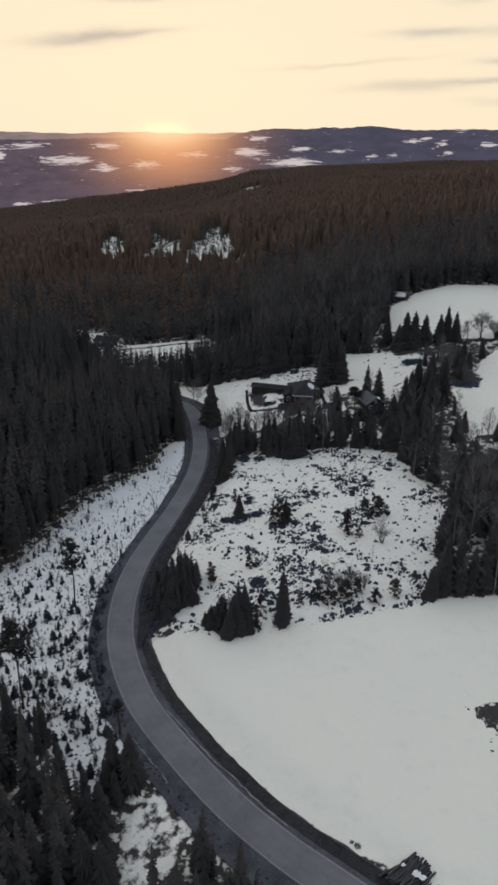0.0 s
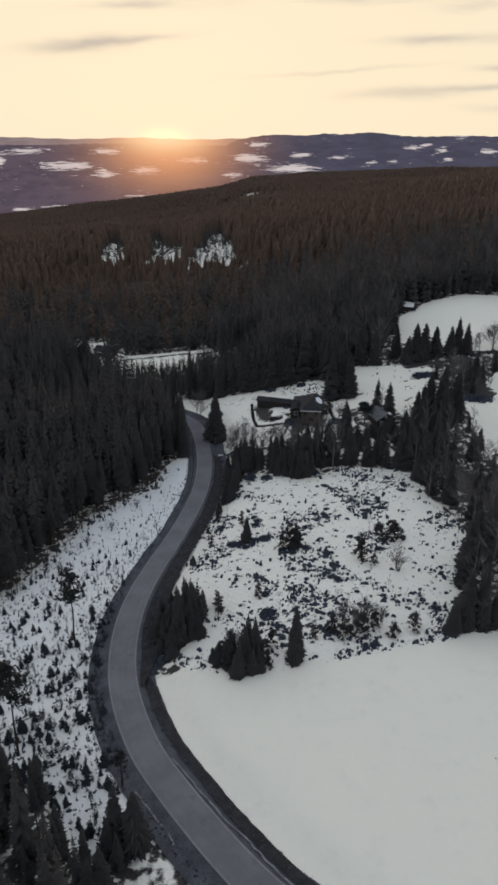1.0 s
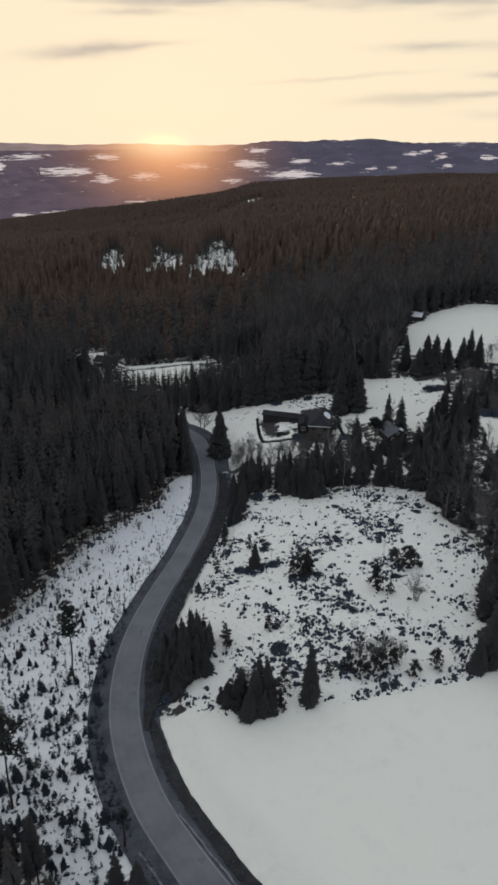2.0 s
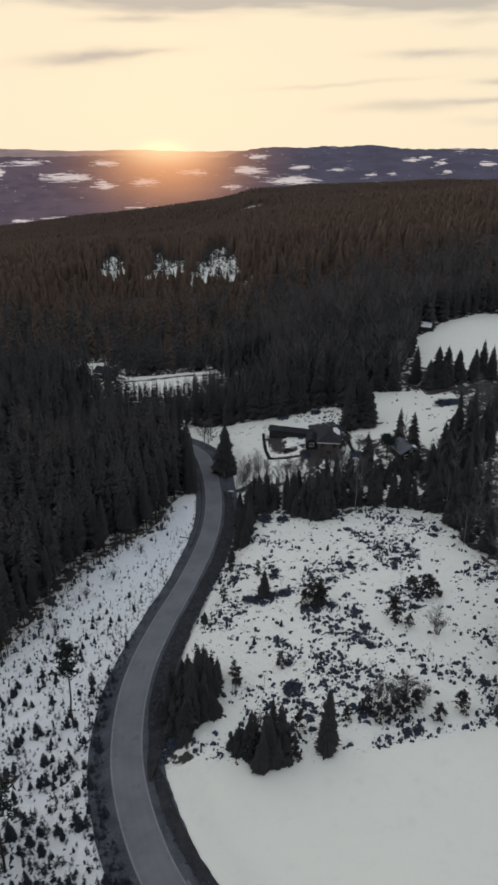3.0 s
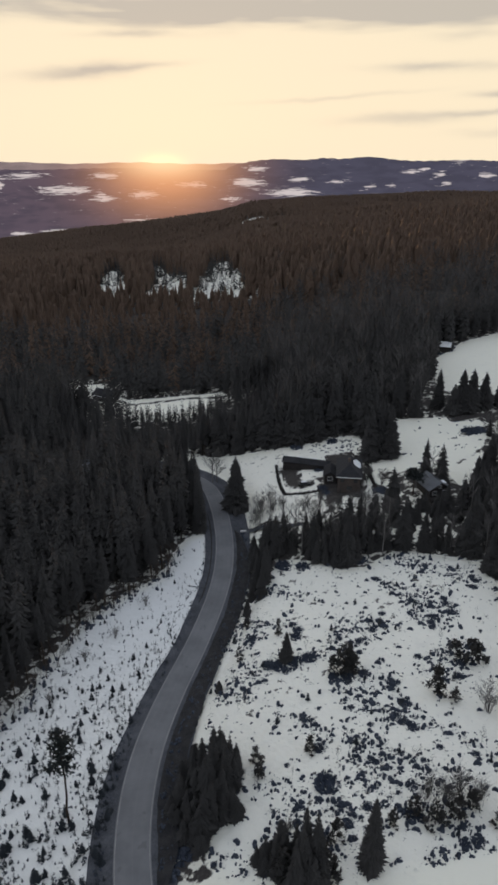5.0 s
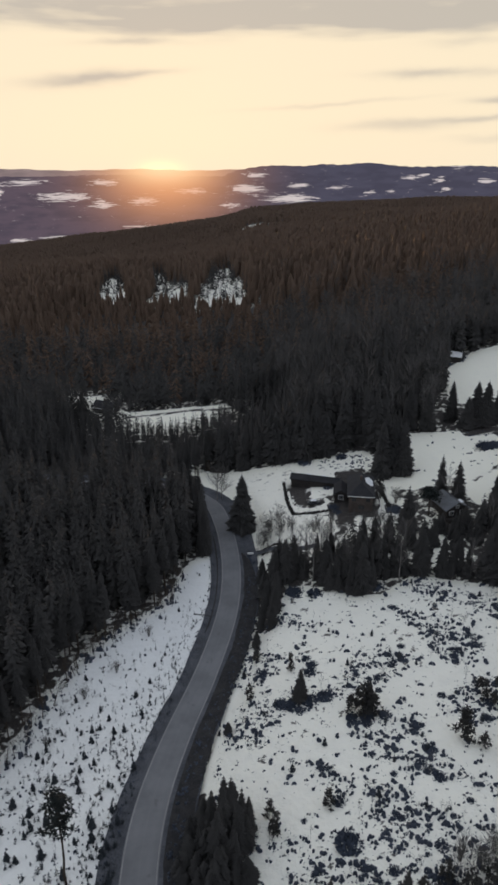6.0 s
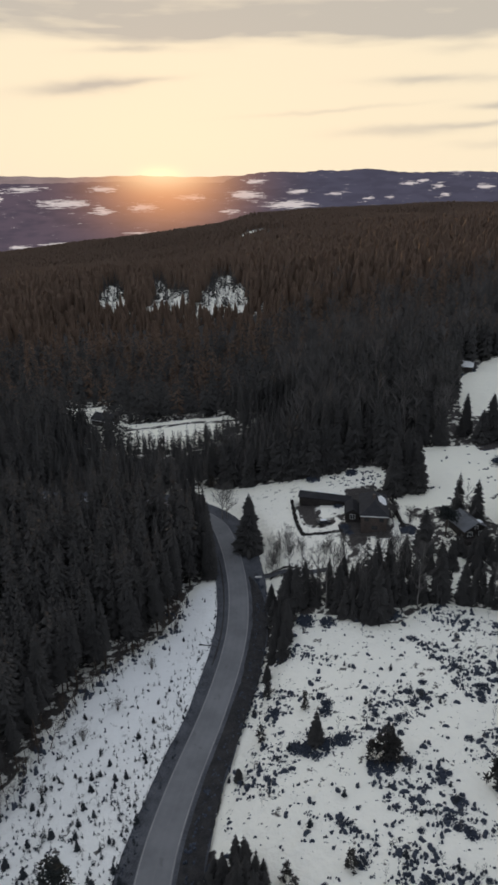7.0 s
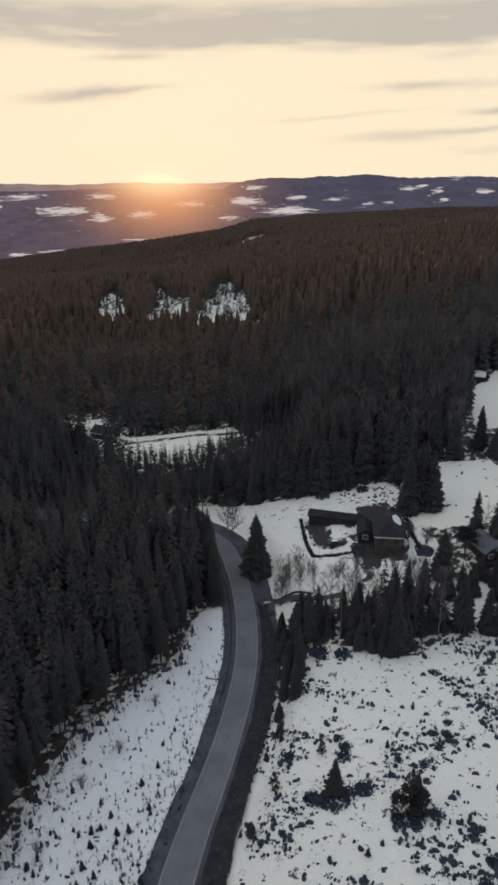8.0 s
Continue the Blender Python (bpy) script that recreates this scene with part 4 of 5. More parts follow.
for s in range(3):
    r = np.random.default_rng(60 + s)
    birch_kinds.append(tree_thing("birch_tree", bare_crown(r, 14.0, 3.4, 14, 7, 0.25, 3), MAT["twig"], trunk(13.0, 0.16, 0.03, 0.01, 6, 5, r), MAT["birch"],
                                  "leafless birch with a pale slim trunk", "tree"))


def spots(mask, unit):
    h = tallness(x[mask], y[mask]) * rng.uniform(0.6, 1.1, mask.sum())
    return [(float(a), float(b), float(c) / unit, float(d)) for a, b, c, d in zip(x[mask], y[mask], h, rng.uniform(-0.0, 351.7, mask.sum()))]


plant(edge_kinds, spots(left_edge & ~grey, 20.0), "trees along the wood's edge")
plant(full_kinds, spots(outer & ~left_edge & ~grey, 15.0), "trees along the wood's edge")
plant(birch_kinds, spots(outer & grey, 14.0), "birches along the wood's edge")

# middle and far wood; farther off, the haze-warmed colour replaces plain spruce
x, y, o = scattered(-420, 420, 420, 1000, 5.2, 1.0)
pale = (rng.uniform(0, 1, len(x)) < 0.35 * np.exp(-((y - 470) / 70) ** 2) * (x > 0))
dark = ~pale & (rng.uniform(0, 1, len(x)) < np.clip((600 - y) / 190, 0, 1))
k = ~pale & ~dark & (rng.uniform(0, 1, len(x)) < 0.88)
front = y < 570
forest("middle_wood", mid_spruce, x[k & ~front], y[k & ~front], MAT["mixed"], "dense brown-black mixed wood on the slope, warmed by painted haze")
forest("middle_wood", slim_spruce, x[k & front], y[k & front], MAT["mixed"], "dense brown mixed wood low on the slope, warmed by painted haze")
forest("middle_wood", slim_spruce, x[dark], y[dark], MAT["spruce"], "dense dark spruce wood at the slope's foot")
x2, y2, _ = scattered(-30, 190, 338, 420, 4.6, 0.8)
k = rng.uniform(0, 1, len(x2)) < 0.27
forest("bare_slope_wood", bare_small, np.r_[x[pale], x2[k]], np.r_[y[pale], y2[k]], MAT["twig"], "leafless grey birches in the wood's rim", 0.9, 1.25)
x, y, o = scattered(-1300, 1300, 1000, 2900, 10.4, 1.0)
forest("far_wood", far_spruce, x, y, MAT["mixed"], "far dark mixed wood on the hill, warmed by painted haze", 0.8, 1.2)

# single trees scattered over the snowy slopes and the glade's near side
pts = []
for poly, n in ((SLOPE_A, 85), (SLOPE_B, 90), (SLOPE_C, 45), ([(-95, 402), (-62, 377), (-24.8, 389.6), (-17.8, 397.5), (-60.1, 396.4), (-86, 410)], 75)):
    p = np.array(poly)
    a, b = rng.uniform(p[:, 0].min(), p[:, 0].max(), 4 * n), rng.uniform(p[:, 1].min(), p[:, 1].max(), 4 * n)
    k = np.where(inside(poly, a, b) > 0)[0][:n]
    pts.append(np.column_stack([a[k], b[k]]))
pts = np.vstack(pts)
forest("slope_trees", slim_spruce, pts[:, 0], pts[:, 1], MAT["spruce"], "scattered dark spruces on snowy slopes", 0.35, 0.95)


# ---- growth in the open land ----
def free_places(poly, n, seed, weight=None, margin=0.5):
    g = np.random.default_rng(seed)
    p = np.array(poly)
    out = []
    while len(out) < n:
        a, b = g.uniform(p[:, 0].min(), p[:, 0].max(), 400), g.uniform(p[:, 1].min(), p[:, 1].max(), 400)
        k = inside(poly, a, b) > margin
        if weight is not None:
            k &= g.uniform(0, 1, 400) < weight(a, b)
        out += list(zip(a[k], b[k]))
    return np.array(out[:n]), g


# young spruces of the planting: tall and dense near the bend, small and few further on
sapling_kinds = []
for s in range(4):
    r = np.random.default_rng(70 + s)
    sapling_kinds.append(tree_thing("young_spruce", spruce_crown(r, 2.0, 0.55 + 0.08 * s, 9, 7, 0.05), MAT["sapling"], trunk(1.6, 0.05, 0.02, 0, 4, 2), MAT["bark"],
                                    "young planted spruce standing in the snow", "young tree"))
thick = lambda a, b: np.clip(1.2 - (b - 105) / 125, 0.10, 1)
pl, g = free_places(PLANTING, 300, 71, thick, 1.0)
plant(sapling_kinds, [(float(a), float(b), float(g.uniform(0.5, 1.6) * np.clip(1.3 - (b - 110) / 160, 0.45, 1.2)), float(g.uniform(-0.0, 351.7))) for a, b in pl], "young spruces in the planting")
pl, g = free_places(PLANTING, 850, 72, thick)
sap = [spruce_crown(np.random.default_rng(170 + i), 1.0, 0.28, 6, 5, 0.02, True) for i in range(4)]
pl3, g3 = free_places(PLANTING, 1450, 79, thick, 0.6)
edge = []
for p, nn in zip(ROAD, ROAD_N):
    if 150 < p[1] < 238:
        for _ in range(3):
            edge.append(p - nn * (7.2 + 4.5 * g3.uniform(0, 1) ** 1.5) + g3.normal(0, 0.5, 2))
pl3 = np.vstack([pl3, np.array(edge)])
scatter_mesh("sapling_rows", sap, [(a, b, float(ground_z(a, b)[0]) - 0.05, g3.uniform(0.7, 2.2) * np.clip(1.25 - (b - 110) / 170, 0.65, 1.2), g3.uniform(0, 6.28), g3.uniform(0.9, 1.3)) for a, b in pl3], MAT["sapling"], "small young spruces planted in the snow", "young trees")
low_brush = [tuft(np.random.default_rng(80 + i), 0.8, 0.62, 2 + i % 4) for i in range(8)]
scatter_mesh("planting_brush", low_brush, [(a, b, float(ground_z(a, b)[0]), g.uniform(0.25, 0.7), g.uniform(0, 6.28), g.uniform(0.7, 1.5)) for a, b in pl], MAT["heath"], "dark tufts and stumps among the young spruces", "undergrowth")

stems, g3 = free_places([(-60, 150), (-62, 188), (-48, 228), (-35.9, 243.0), (-25.8, 238.4), (-30, 205), (-40, 165), (-42, 150)], 120, 86)
scatter_mesh("dry_stalks", bare_small, [(a, b, float(ground_z(a, b)[0]) - 0.05, g3.uniform(0.6, 2.4), g3.uniform(0, 6.28), g3.uniform(0.9, 1.5)) for a, b in stems], MAT["twig"], "thin dry stalks and saplings standing in the snow", "undergrowth")

more_bushes = []
# slash, heather and stumps over the clearing
clump = lambda a, b: np.clip(0.25 + 1.4 * (np.sin(a / 5.1 + 2 * np.sin(b / 9)) * np.sin(b / 6.3 + a / 14)) + 0.5 * (b < 165) - 0.25 * (b > 212), 0.08, 1)
pl, g = free_places(CLEARING, 5000, 73, clump, 0.3)
scatter_mesh("clearing_brush", low_brush, [(a, b, float(ground_z(a, b)[0]), 0.16 + 1.35 * g.uniform(0, 1) ** 3.4, g.normal(0, 0.4), g.uniform(0.45, 1.1)) for a, b in pl], MAT["heath"], "dark heather, slash and stumps in the cleared land", "undergrowth")
pl, g = free_places(CLEARING, 60, 74, clump, 1.0)
for a, b in pl:
    copy_thing(sapling_kinds[int(g.integers(0, 4))], stand(float(a), float(b), float(g.uniform(0.5, 1.3)), float(g.uniform(-0.0, 351.7))))["group"] = "young spruces in the clearing"
pl, g = free_places(CLEARING, 75, 78, clump, 1.0)
for a, b in pl:
    more_bushes.append((float(a), float(b), float(g.uniform(0.2, 0.5)), float(g.uniform(-0.0, 351.7))))
stems, g = free_places(CLEARING, 170, 87, clump, 1.0)
scatter_mesh("dry_stalks", bare_small, [(a, b, float(ground_z(a, b)[0]) - 0.05, 0.8 + 2.6 * g.uniform(0, 1) ** 2, g.uniform(0, 6.28), g.uniform(0.9, 1.4)) for a, b in stems], MAT["twig"], "thin leafless suckers in the cleared land", "undergrowth")
tuft_patch = [(43, 114), (55, 116), (56, 98), (45, 98), (44, 106)]
pl, g = free_places(tuft_patch, 70, 84, lambda a, b: np.clip((a - 42) / 12, 0.05, 1), 0.2)
scatter_mesh("field_tufts", low_brush, [(a, b, float(ground_z(a, b)[0]), g.uniform(0.2, 0.7), g.uniform(0, 6.28), g.uniform(0.2, 0.5)) for a, b in pl], MAT["heath"], "dark tufts where the field's snow has melted", "undergrowth")
rough_yard = [(7.8, 316.4), (29.9, 317.2), (31.0, 304.9), (11.7, 308.5)]
pl, g = free_places(rough_yard, 60, 75)
pl2, _ = free_places(MEADOW, 40, 76, lambda a, b: np.where(a > 62, 1.0, 0.15))
scatter_mesh("farm_brush", low_brush, [(a, b, float(ground_z(a, b)[0]), g.uniform(0.5, 1.3), g.uniform(0, 6.28), g.uniform(0.3, 0.8)) for a, b in np.vstack([pl, pl2])], MAT["heath"], "dark tufts in the snow behind the farm", "undergrowth")


pl = []
for p, nn in zip(ROAD, ROAD_N):
    if 78 < p[1] < 300:
        reach = 6.4 + 1.3 * min(max((p[1] - 140) / 40, 0), 1)
        t = np.array([-nn[1], nn[0]])
        for _ in range(4):
            pl.append((*(p + t * g.uniform(-0.9, 0.9) + nn * (reach - abs(g.normal(0, 0.9)))), 0.12 + 0.5 * g.uniform(0, 1) ** 2))
            pl.append((*(p + t * g.uniform(-0.9, 0.9) - nn * g.uniform(5.0, 6.6)), 0.10 + 0.4 * g.uniform(0, 1) ** 2))
        if 143 < p[1] < 266:
            for _ in range(14):
                pl.append((*(p + t * g.uniform(-0.9, 0.9) + nn * g.uniform(5.0, 7.7)), 0.3 + 1.0 * g.uniform(0, 1) ** 2))
scatter_mesh("bank_brush", low_brush, [(a, b, float(ground_z(a, b)[0]) + 0.2, q, g.uniform(0, 6.28), g.uniform(0.6, 1.3)) for a, b, q in pl], MAT["heath"], "dark grass tufts and brush on the roadside banks", "undergrowth")


def spruce_at(places, label, group="", bushy=False, spread=1.0):
    """Single spruces: x, y, height, width."""
    for i, (x, y, tall, wide) in enumerate(places):
        wide *= spread
        r = np.random.default_rng(int(900 + x * 7 + y * 3) % 100000)
        t = tree_thing("spruce_tree", shrub_crown(r, tall, wide) if bushy == "shrub" else bushy_crown(r, tall, wide) if bushy else spruce_crown(r, tall, wide, int(16 + 1.3 * tall), 10, 0.03), MAT["spruce"], trunk(tall * 0.9, 0.012 * tall, 0.03, 0, 6, 4, r), MAT["bark"], label, "tree")
        t.matrix_basis = stand(x, y)
        if group:
            t["group"] = group


spruce_at([(8, 142.5, 15, 2.6)], "slender dark spruce at the snowy field's edge")
spruce_at([(-4, 141.5, 10, 3.8), (-1, 142, 13.5, 3.6), (-3.2, 141.2, 11.5, 3.4), (-7.5, 143, 8, 3.4), (-2.5, 144.5, 12.5, 3.2), (-6, 145, 9, 3.2), (-9, 145, 6, 2.6)], "dark bushy spruce in a clump at the field's edge", "spruce clump at the field", True)
spruce_at([(-6.5, 142.6, 6, 3.2), (-3.5, 140.8, 6.5, 3.0), (0.6, 141.2, 7, 2.6)], "dark low spruce bush in a clump at the field's edge", "spruce clump at the field", "shrub")
spruce_at([(3, 148, 5, 1.6), (-9.5, 164, 5, 1.4), (-10.5, 168, 4, 1.2), (0, 168, 4, 1.5), (24, 150, 6, 2.0), (20, 149.5, 5, 2.2), (17, 152, 4.5, 1.6), (36, 151, 4.5, 2.2), (27, 152, 5, 1.8), (31, 149, 4, 1.8), (13, 150, 3.5, 1.4)],
          "small dark spruce in the cleared land", "small spruces in the clearing", "shrub")
spruce_at([(7.4, 190.5, 4.5, 2.0), (9.5, 190, 7.5, 2.6), (11.7, 190, 5, 2.0), (28, 181, 8, 2.2), (38, 190, 7, 3.2), (35, 193, 5, 2.0), (31, 178.5, 3.5, 1.4), (-14, 201, 4, 1.2), (-12, 214, 4.5, 1.1), (-4.5, 206, 5, 0.9)],
          "dark bushy spruce standing alone in cleared land", "spruces in the clearing", "shrub")
spruce_at([(-3, 196, 8, 2.1), (11, 191.5, 7, 1.6)], "dark pointed spruce standing alone in cleared land", "spruces in the clearing")
spruce_at([(-20.5, 152, 8, 3.0), (-18.5, 154, 11, 3.0), (-16.5, 156.5, 11, 2.8), (-23, 157, 8, 2.8), (-19.5, 159, 13, 3.2), (-16, 161, 12, 2.8), (-22.5, 163, 10, 2.8), (-18.5, 164, 13, 3.0), (-15.5, 167, 9, 2.4), (-21, 169, 8, 2.4), (-17.5, 171, 8, 2.2), (-24.5, 160, 9, 2.6), (-24.5, 164.5, 8, 2.4), (-22.5, 154, 8, 2.6)],
          "dark spruce in the thicket beside the road", "thicket beside the road", True, 1.3)
spruce_at([(-18.5, 192, 3.2, 1.3), (-12, 220.5, 5, 1.5), (-8.0, 225.2, 8, 2.2), (-7.0, 230.9, 9, 2.4), (-6.5, 236.7, 9, 2.4), (-10.5, 227.0, 7, 1.8), (-9.5, 231.8, 8, 2.0), (-9.0, 236.6, 9, 2.1), (-9.4, 244.1, 8, 2.0), (-9.9, 250.7, 8, 2.2)], "dark young spruce on the roadside bank", "spruces on the roadside bank")
r = np.random.default_rng(123)
spruce_at([(float(a + r.normal(0, 0.8)), float(b + r.normal(0, 1.2)), float(h * r.uniform(0.8, 1.1)), 3.4) for a, b, h in
           [(-7.0, 242.4, 9), (-4.0, 245.3, 11), (1.0, 244.5, 9), (9.9, 237.0, 11), (12.9, 236.1, 13), (15.9, 238.0, 14), (18.9, 237.1, 13), (21.9, 239.0, 14), (24.9, 239.9, 12), (13.9, 240.9, 14), (17.9, 241.8, 13), (22.9, 242.8, 13), (11.9, 244.7, 11),
            (42.8, 237.2, 12), (46.8, 236.2, 11), (51.8, 237.3, 13), (55.8, 239.3, 13), (54.7, 246.0, 14), (58.7, 248.9, 14)]], "dark spruce in the belt below the farm", "spruces in the belt", True)
spruce_at([(-15.8, 282.5, 20, 5.6)], "broad tall spruce standing alone by the road bend")
r = np.random.default_rng(321)
for lo_y, hi_y in ((266, 316),):
    row = []
    for p, nn in zip(ROAD[::2], ROAD_N[::2]):
        if lo_y < p[1] < hi_y:
            q = p - nn * r.uniform(6.6, 8.5)
            row.append((float(q[0]), float(q[1]), float(r.uniform(10, 19)), 2.8))
    spruce_at(row, "tall dark spruce close beside the road bend", "spruces at the road bend")
spruce_at([(32.1, 297.8, 20, 4.4), (35.9, 299.3, 22, 4.6), (39.3, 297.4, 19, 4.2), (33.9, 301.2, 21, 4.2), (37.8, 301.7, 21, 4.2)], "tall dark spruce in the group behind the farmhouse", "spruces behind the farmhouse")
spruce_at([(65.0, 334.1, 16, 3.6), (69.4, 327.6, 12, 4.4), (72.9, 328.9, 17, 4.8), (76.9, 329.3, 16.5, 4.8), (74.9, 327.2, 12, 4.4), (81.9, 329.8, 14.5, 4.6), (88.9, 330.5, 14, 3.8), (92.5, 331.9, 17, 3.6), (96.5, 331.4, 14.5, 3.6), (119.5, 334.0, 14, 4.4)], "tall dark spruce on the bank below the hilltop meadow", "spruces below the hilltop meadow")
spruce_at([(75.4, 266.0, 20, 3.6), (71.5, 263.2, 16, 3.2), (55.5, 261.0, 9, 2.8), (58.5, 260.1, 11, 3.0), (61.5, 263.8, 12, 3.4), (65.5, 260.3, 11, 3.0), (69.3, 267.6, 18, 4.0), (63.3, 268.3, 15, 3.6), (66.7, 272.8, 18, 4.0), (72.1, 273.8, 20, 4.2), (76.2, 271.3, 18, 4.0), (60.4, 265.6, 14, 3.4), (69.5, 261.3, 17, 3.8)], "dark spruce beside the cabin", "spruces beside the cabin")
spruce_at([(35.8, 248.5, 7, 3.0), (39.7, 254.2, 8, 3.0), (44.7, 249.6, 7, 3.0), (47.1, 256.2, 9, 3.2), (37.2, 257.0, 7.5, 3.0), (32.7, 253.2, 8, 3.0), (50.1, 259.9, 9, 3.2), (43.1, 259.4, 7, 3.0), (50.7, 252.5, 8, 3.0)], "dark bushy spruce on the slope below the cabin", "spruces below the cabin", True)
spruce_at([(-7, 76, 7, 3.0), (-3.5, 74, 8, 3.2), (0.5, 72.5, 8, 3.2), (4.5, 69.5, 8, 3.2), (-10.5, 72, 7, 3.0), (8.5, 66.5, 9, 3.2), (-6, 70, 8, 3.2)], "dark bushy spruce on the road's lower bank", "spruces on the lower bank", True)
spruce_at([(44.5, 149, 9, 2.6), (48, 150.5, 16, 2.6), (51.5, 151, 17, 2.8), (55, 151, 13, 2.4), (58, 151, 18, 2.8), (62, 151, 17, 3.0)], "dark spruce in the row at the field's end", "row at the field's end")


def pine_at(x, y, tall, wide, label):
    r = np.random.default_rng(int(500 + x * 3 + y))
    t = tree_thing("pine_tree", pine_crown(r, tall, wide), MAT["pine"], trunk(tall * 0.93, 0.26, 0.07, 0.0, 7, 6, r), MAT["bark"], label, "tree")
    t.matrix_basis = stand(x, y)


pine_at(-45, 157.5, 21.5, 3.5, "lone tall pine with a bare trunk in the planting")
pine_at(-49, 123, 23.5, 4.4, "tall pine with a long bare trunk beside the planting")
pine_at(41.7, 269.6, 9, 3.6, "round-crowned pine beside the cabin")
pine_at(-26, 112, 9, 1.4, "thin young pine at the planting's lower end")

stems, g = free_places([(-11.9, 263.2), (-10.9, 280.5), (-2.0, 278.5), (3.9, 270.9), (13.8, 268.7), (11.9, 261.5), (-2.0, 261.5)], 90, 81)
scatter_mesh("birch_thicket", bare_small, [(a, b, float(ground_z(a, b)[0]) - 0.1, g.uniform(3.0, 6.5), g.uniform(0, 6.28), g.uniform(0.9, 1.2)) for a, b in stems], MAT["twig"], "fine leafless birch thicket below the farm yard", "thicket")
stems, g = free_places([(-8.0, 244.2), (-2.0, 255.8), (29.7, 259.7), (35.8, 248.5), (27.9, 239.0), (11.9, 235.1)], 70, 85)
scatter_mesh("birch_thicket", bare_small, [(a, b, float(ground_z(a, b)[0]) - 0.1, g.uniform(5.0, 10.5), g.uniform(0, 6.28), g.uniform(0.9, 1.2)) for a, b in stems], MAT["twig"], "fine leafless birches among the belt's spruces", "thicket")
stems, g = free_places([(16, 150), (20, 157), (30, 157), (31, 151)], 22, 82)
scatter_mesh("birch_thicket", bare_small, [(a, b, float(ground_z(a, b)[0]) - 0.1, g.uniform(3.0, 6.0), g.uniform(0, 6.28), 1.0) for a, b in stems], MAT["twig"], "fine leafless birch thicket in the clearing", "thicket")
stems, g = free_places([(78.2, 293.6), (81.9, 306.6), (98.1, 307.3), (96.6, 288.1), (86.7, 283.9)], 60, 83)
scatter_mesh("birch_thicket", bare_small, [(a, b, float(ground_z(a, b)[0]) - 0.1, g.uniform(4.0, 8.0), g.uniform(0, 6.28), 1.0) for a, b in stems], MAT["twig"], "fine leafless birch thicket between the meadows", "thicket")

# dead and leaning stems along the wood's edge above the planting
def snag(seed, tall):
    """A dead stem with a few broken twigs."""
    g = np.random.default_rng(seed)
    s = Soup()
    s.tube([(0, 0, -0.3), (g.normal(0, 0.1), g.normal(0, 0.1), tall * 0.5), (g.normal(0, 0.25), g.normal(0, 0.25), tall)], [0.14, 0.10, 0.03], 6)
    for _ in range(34):
        z = tall * g.uniform(0.12, 0.97)
        a, l = g.uniform(0, 6.28), g.uniform(0.4, 1.4)
        s.tube([(0, 0, z), (math.cos(a) * l, math.sin(a) * l, z + g.normal(0.1, 0.35))], [0.035, 0.012], 3)
    return s.done()


snag_kinds = [sheet_thing("dead_tree", snag(400 + i, 8.0), MAT["bark"], "dead leaning stem at the wood's edge", "tree") for i in range(3)]
g = np.random.default_rng(410)
line = curve_through([(-68, 178), (-62, 190), (-57.5, 206), (-49, 227), (-37, 242), (-33.5, 256)], 2.2)
for i, (a, b) in enumerate(line):
    m = stand(float(a + g.normal(-1.4, 0.8)), float(b + g.normal(0, 1.0)), float(g.uniform(0.4, 0.9)), float(g.uniform(-0.0, 351.7))) @ pose(0, 0, 0, float(g.normal(0, 9)), float(g.normal(0, 9)), 0)
    if i < 3:
        snag_kinds[i].matrix_basis = stand(float(a), float(b))
        snag_kinds[i]["group"] = "dead stems at the wood's edge"
    else:
        copy_thing(snag_kinds[i % 3], m)

# low dead boughs, brush and suckers in the outer metres of that wood
g = np.random.default_rng(411)
fringe = [(a + g.normal(-1.0, 1.3), b + g.normal(0.5, 1.3)) for a, b in curve_through([(-68, 178), (-61.5, 190), (-57.5, 206), (-54.5, 217), (-48.5, 227), (-43, 233.5), (-36, 242), (-33.5, 256)], 0.5)]
scatter_mesh("edge_brush", low_brush, [(a, b, float(ground_z(a, b)[0]) - 0.05, 0.4 + 1.3 * g.uniform(0, 1) ** 2, g.uniform(0, 6.28), g.uniform(0.8, 1.6)) for a, b in fringe], MAT["heath"], "dark brush along the wood's shaded edge", "undergrowth")
scatter_mesh("edge_saplings", bare_small, [(a, b, float(ground_z(a, b)[0]) - 0.1, g.uniform(2.0, 5.5), g.uniform(0, 6.28), g.uniform(0.9, 1.3)) for a, b in fringe[::2]], MAT["bark"], "thin dark leafless saplings along the wood's edge", "undergrowth")

# leafless shrubs and small trees
shrub_kinds = [sheet_thing("bare_shrub", thicket(np.random.default_rng(90 + i), 3.4, 1.7, 24), MAT["twig"], "leafless grey shrub standing in the snow", "shrub") for i in range(3)]
plant(shrub_kinds, [(37, 175, 1.5, 10), (23, 153, 1.5, 50), (20, 155, 1.3, 90), (26, 156, 1.4, 20), (29, 154, 1.2, 200), (-5, 150, 1.0, 70), (-8.4, 271.0, 1.4, 0), (-3.4, 271.5, 0.9, 200), (-7.4, 274.8, 1.3, 300), (6.3, 267.5, 1.2, 33), (11.8, 270.6, 1.3, 61), (21.7, 268.6, 1.3, 20), (25.7, 265.0, 1.5, 70), (29.6, 265.1, 1.2, 130), (-52, 205, 1.0, 40), (-46, 214, 0.9, 160), (-39.9, 227.7, 0.9, 210), (-57, 190, 0.9, 10),
                    (29.3, 283.1, 1.3, 0), (33.3, 278.7, 1.1, 90)], "leafless shrubs")
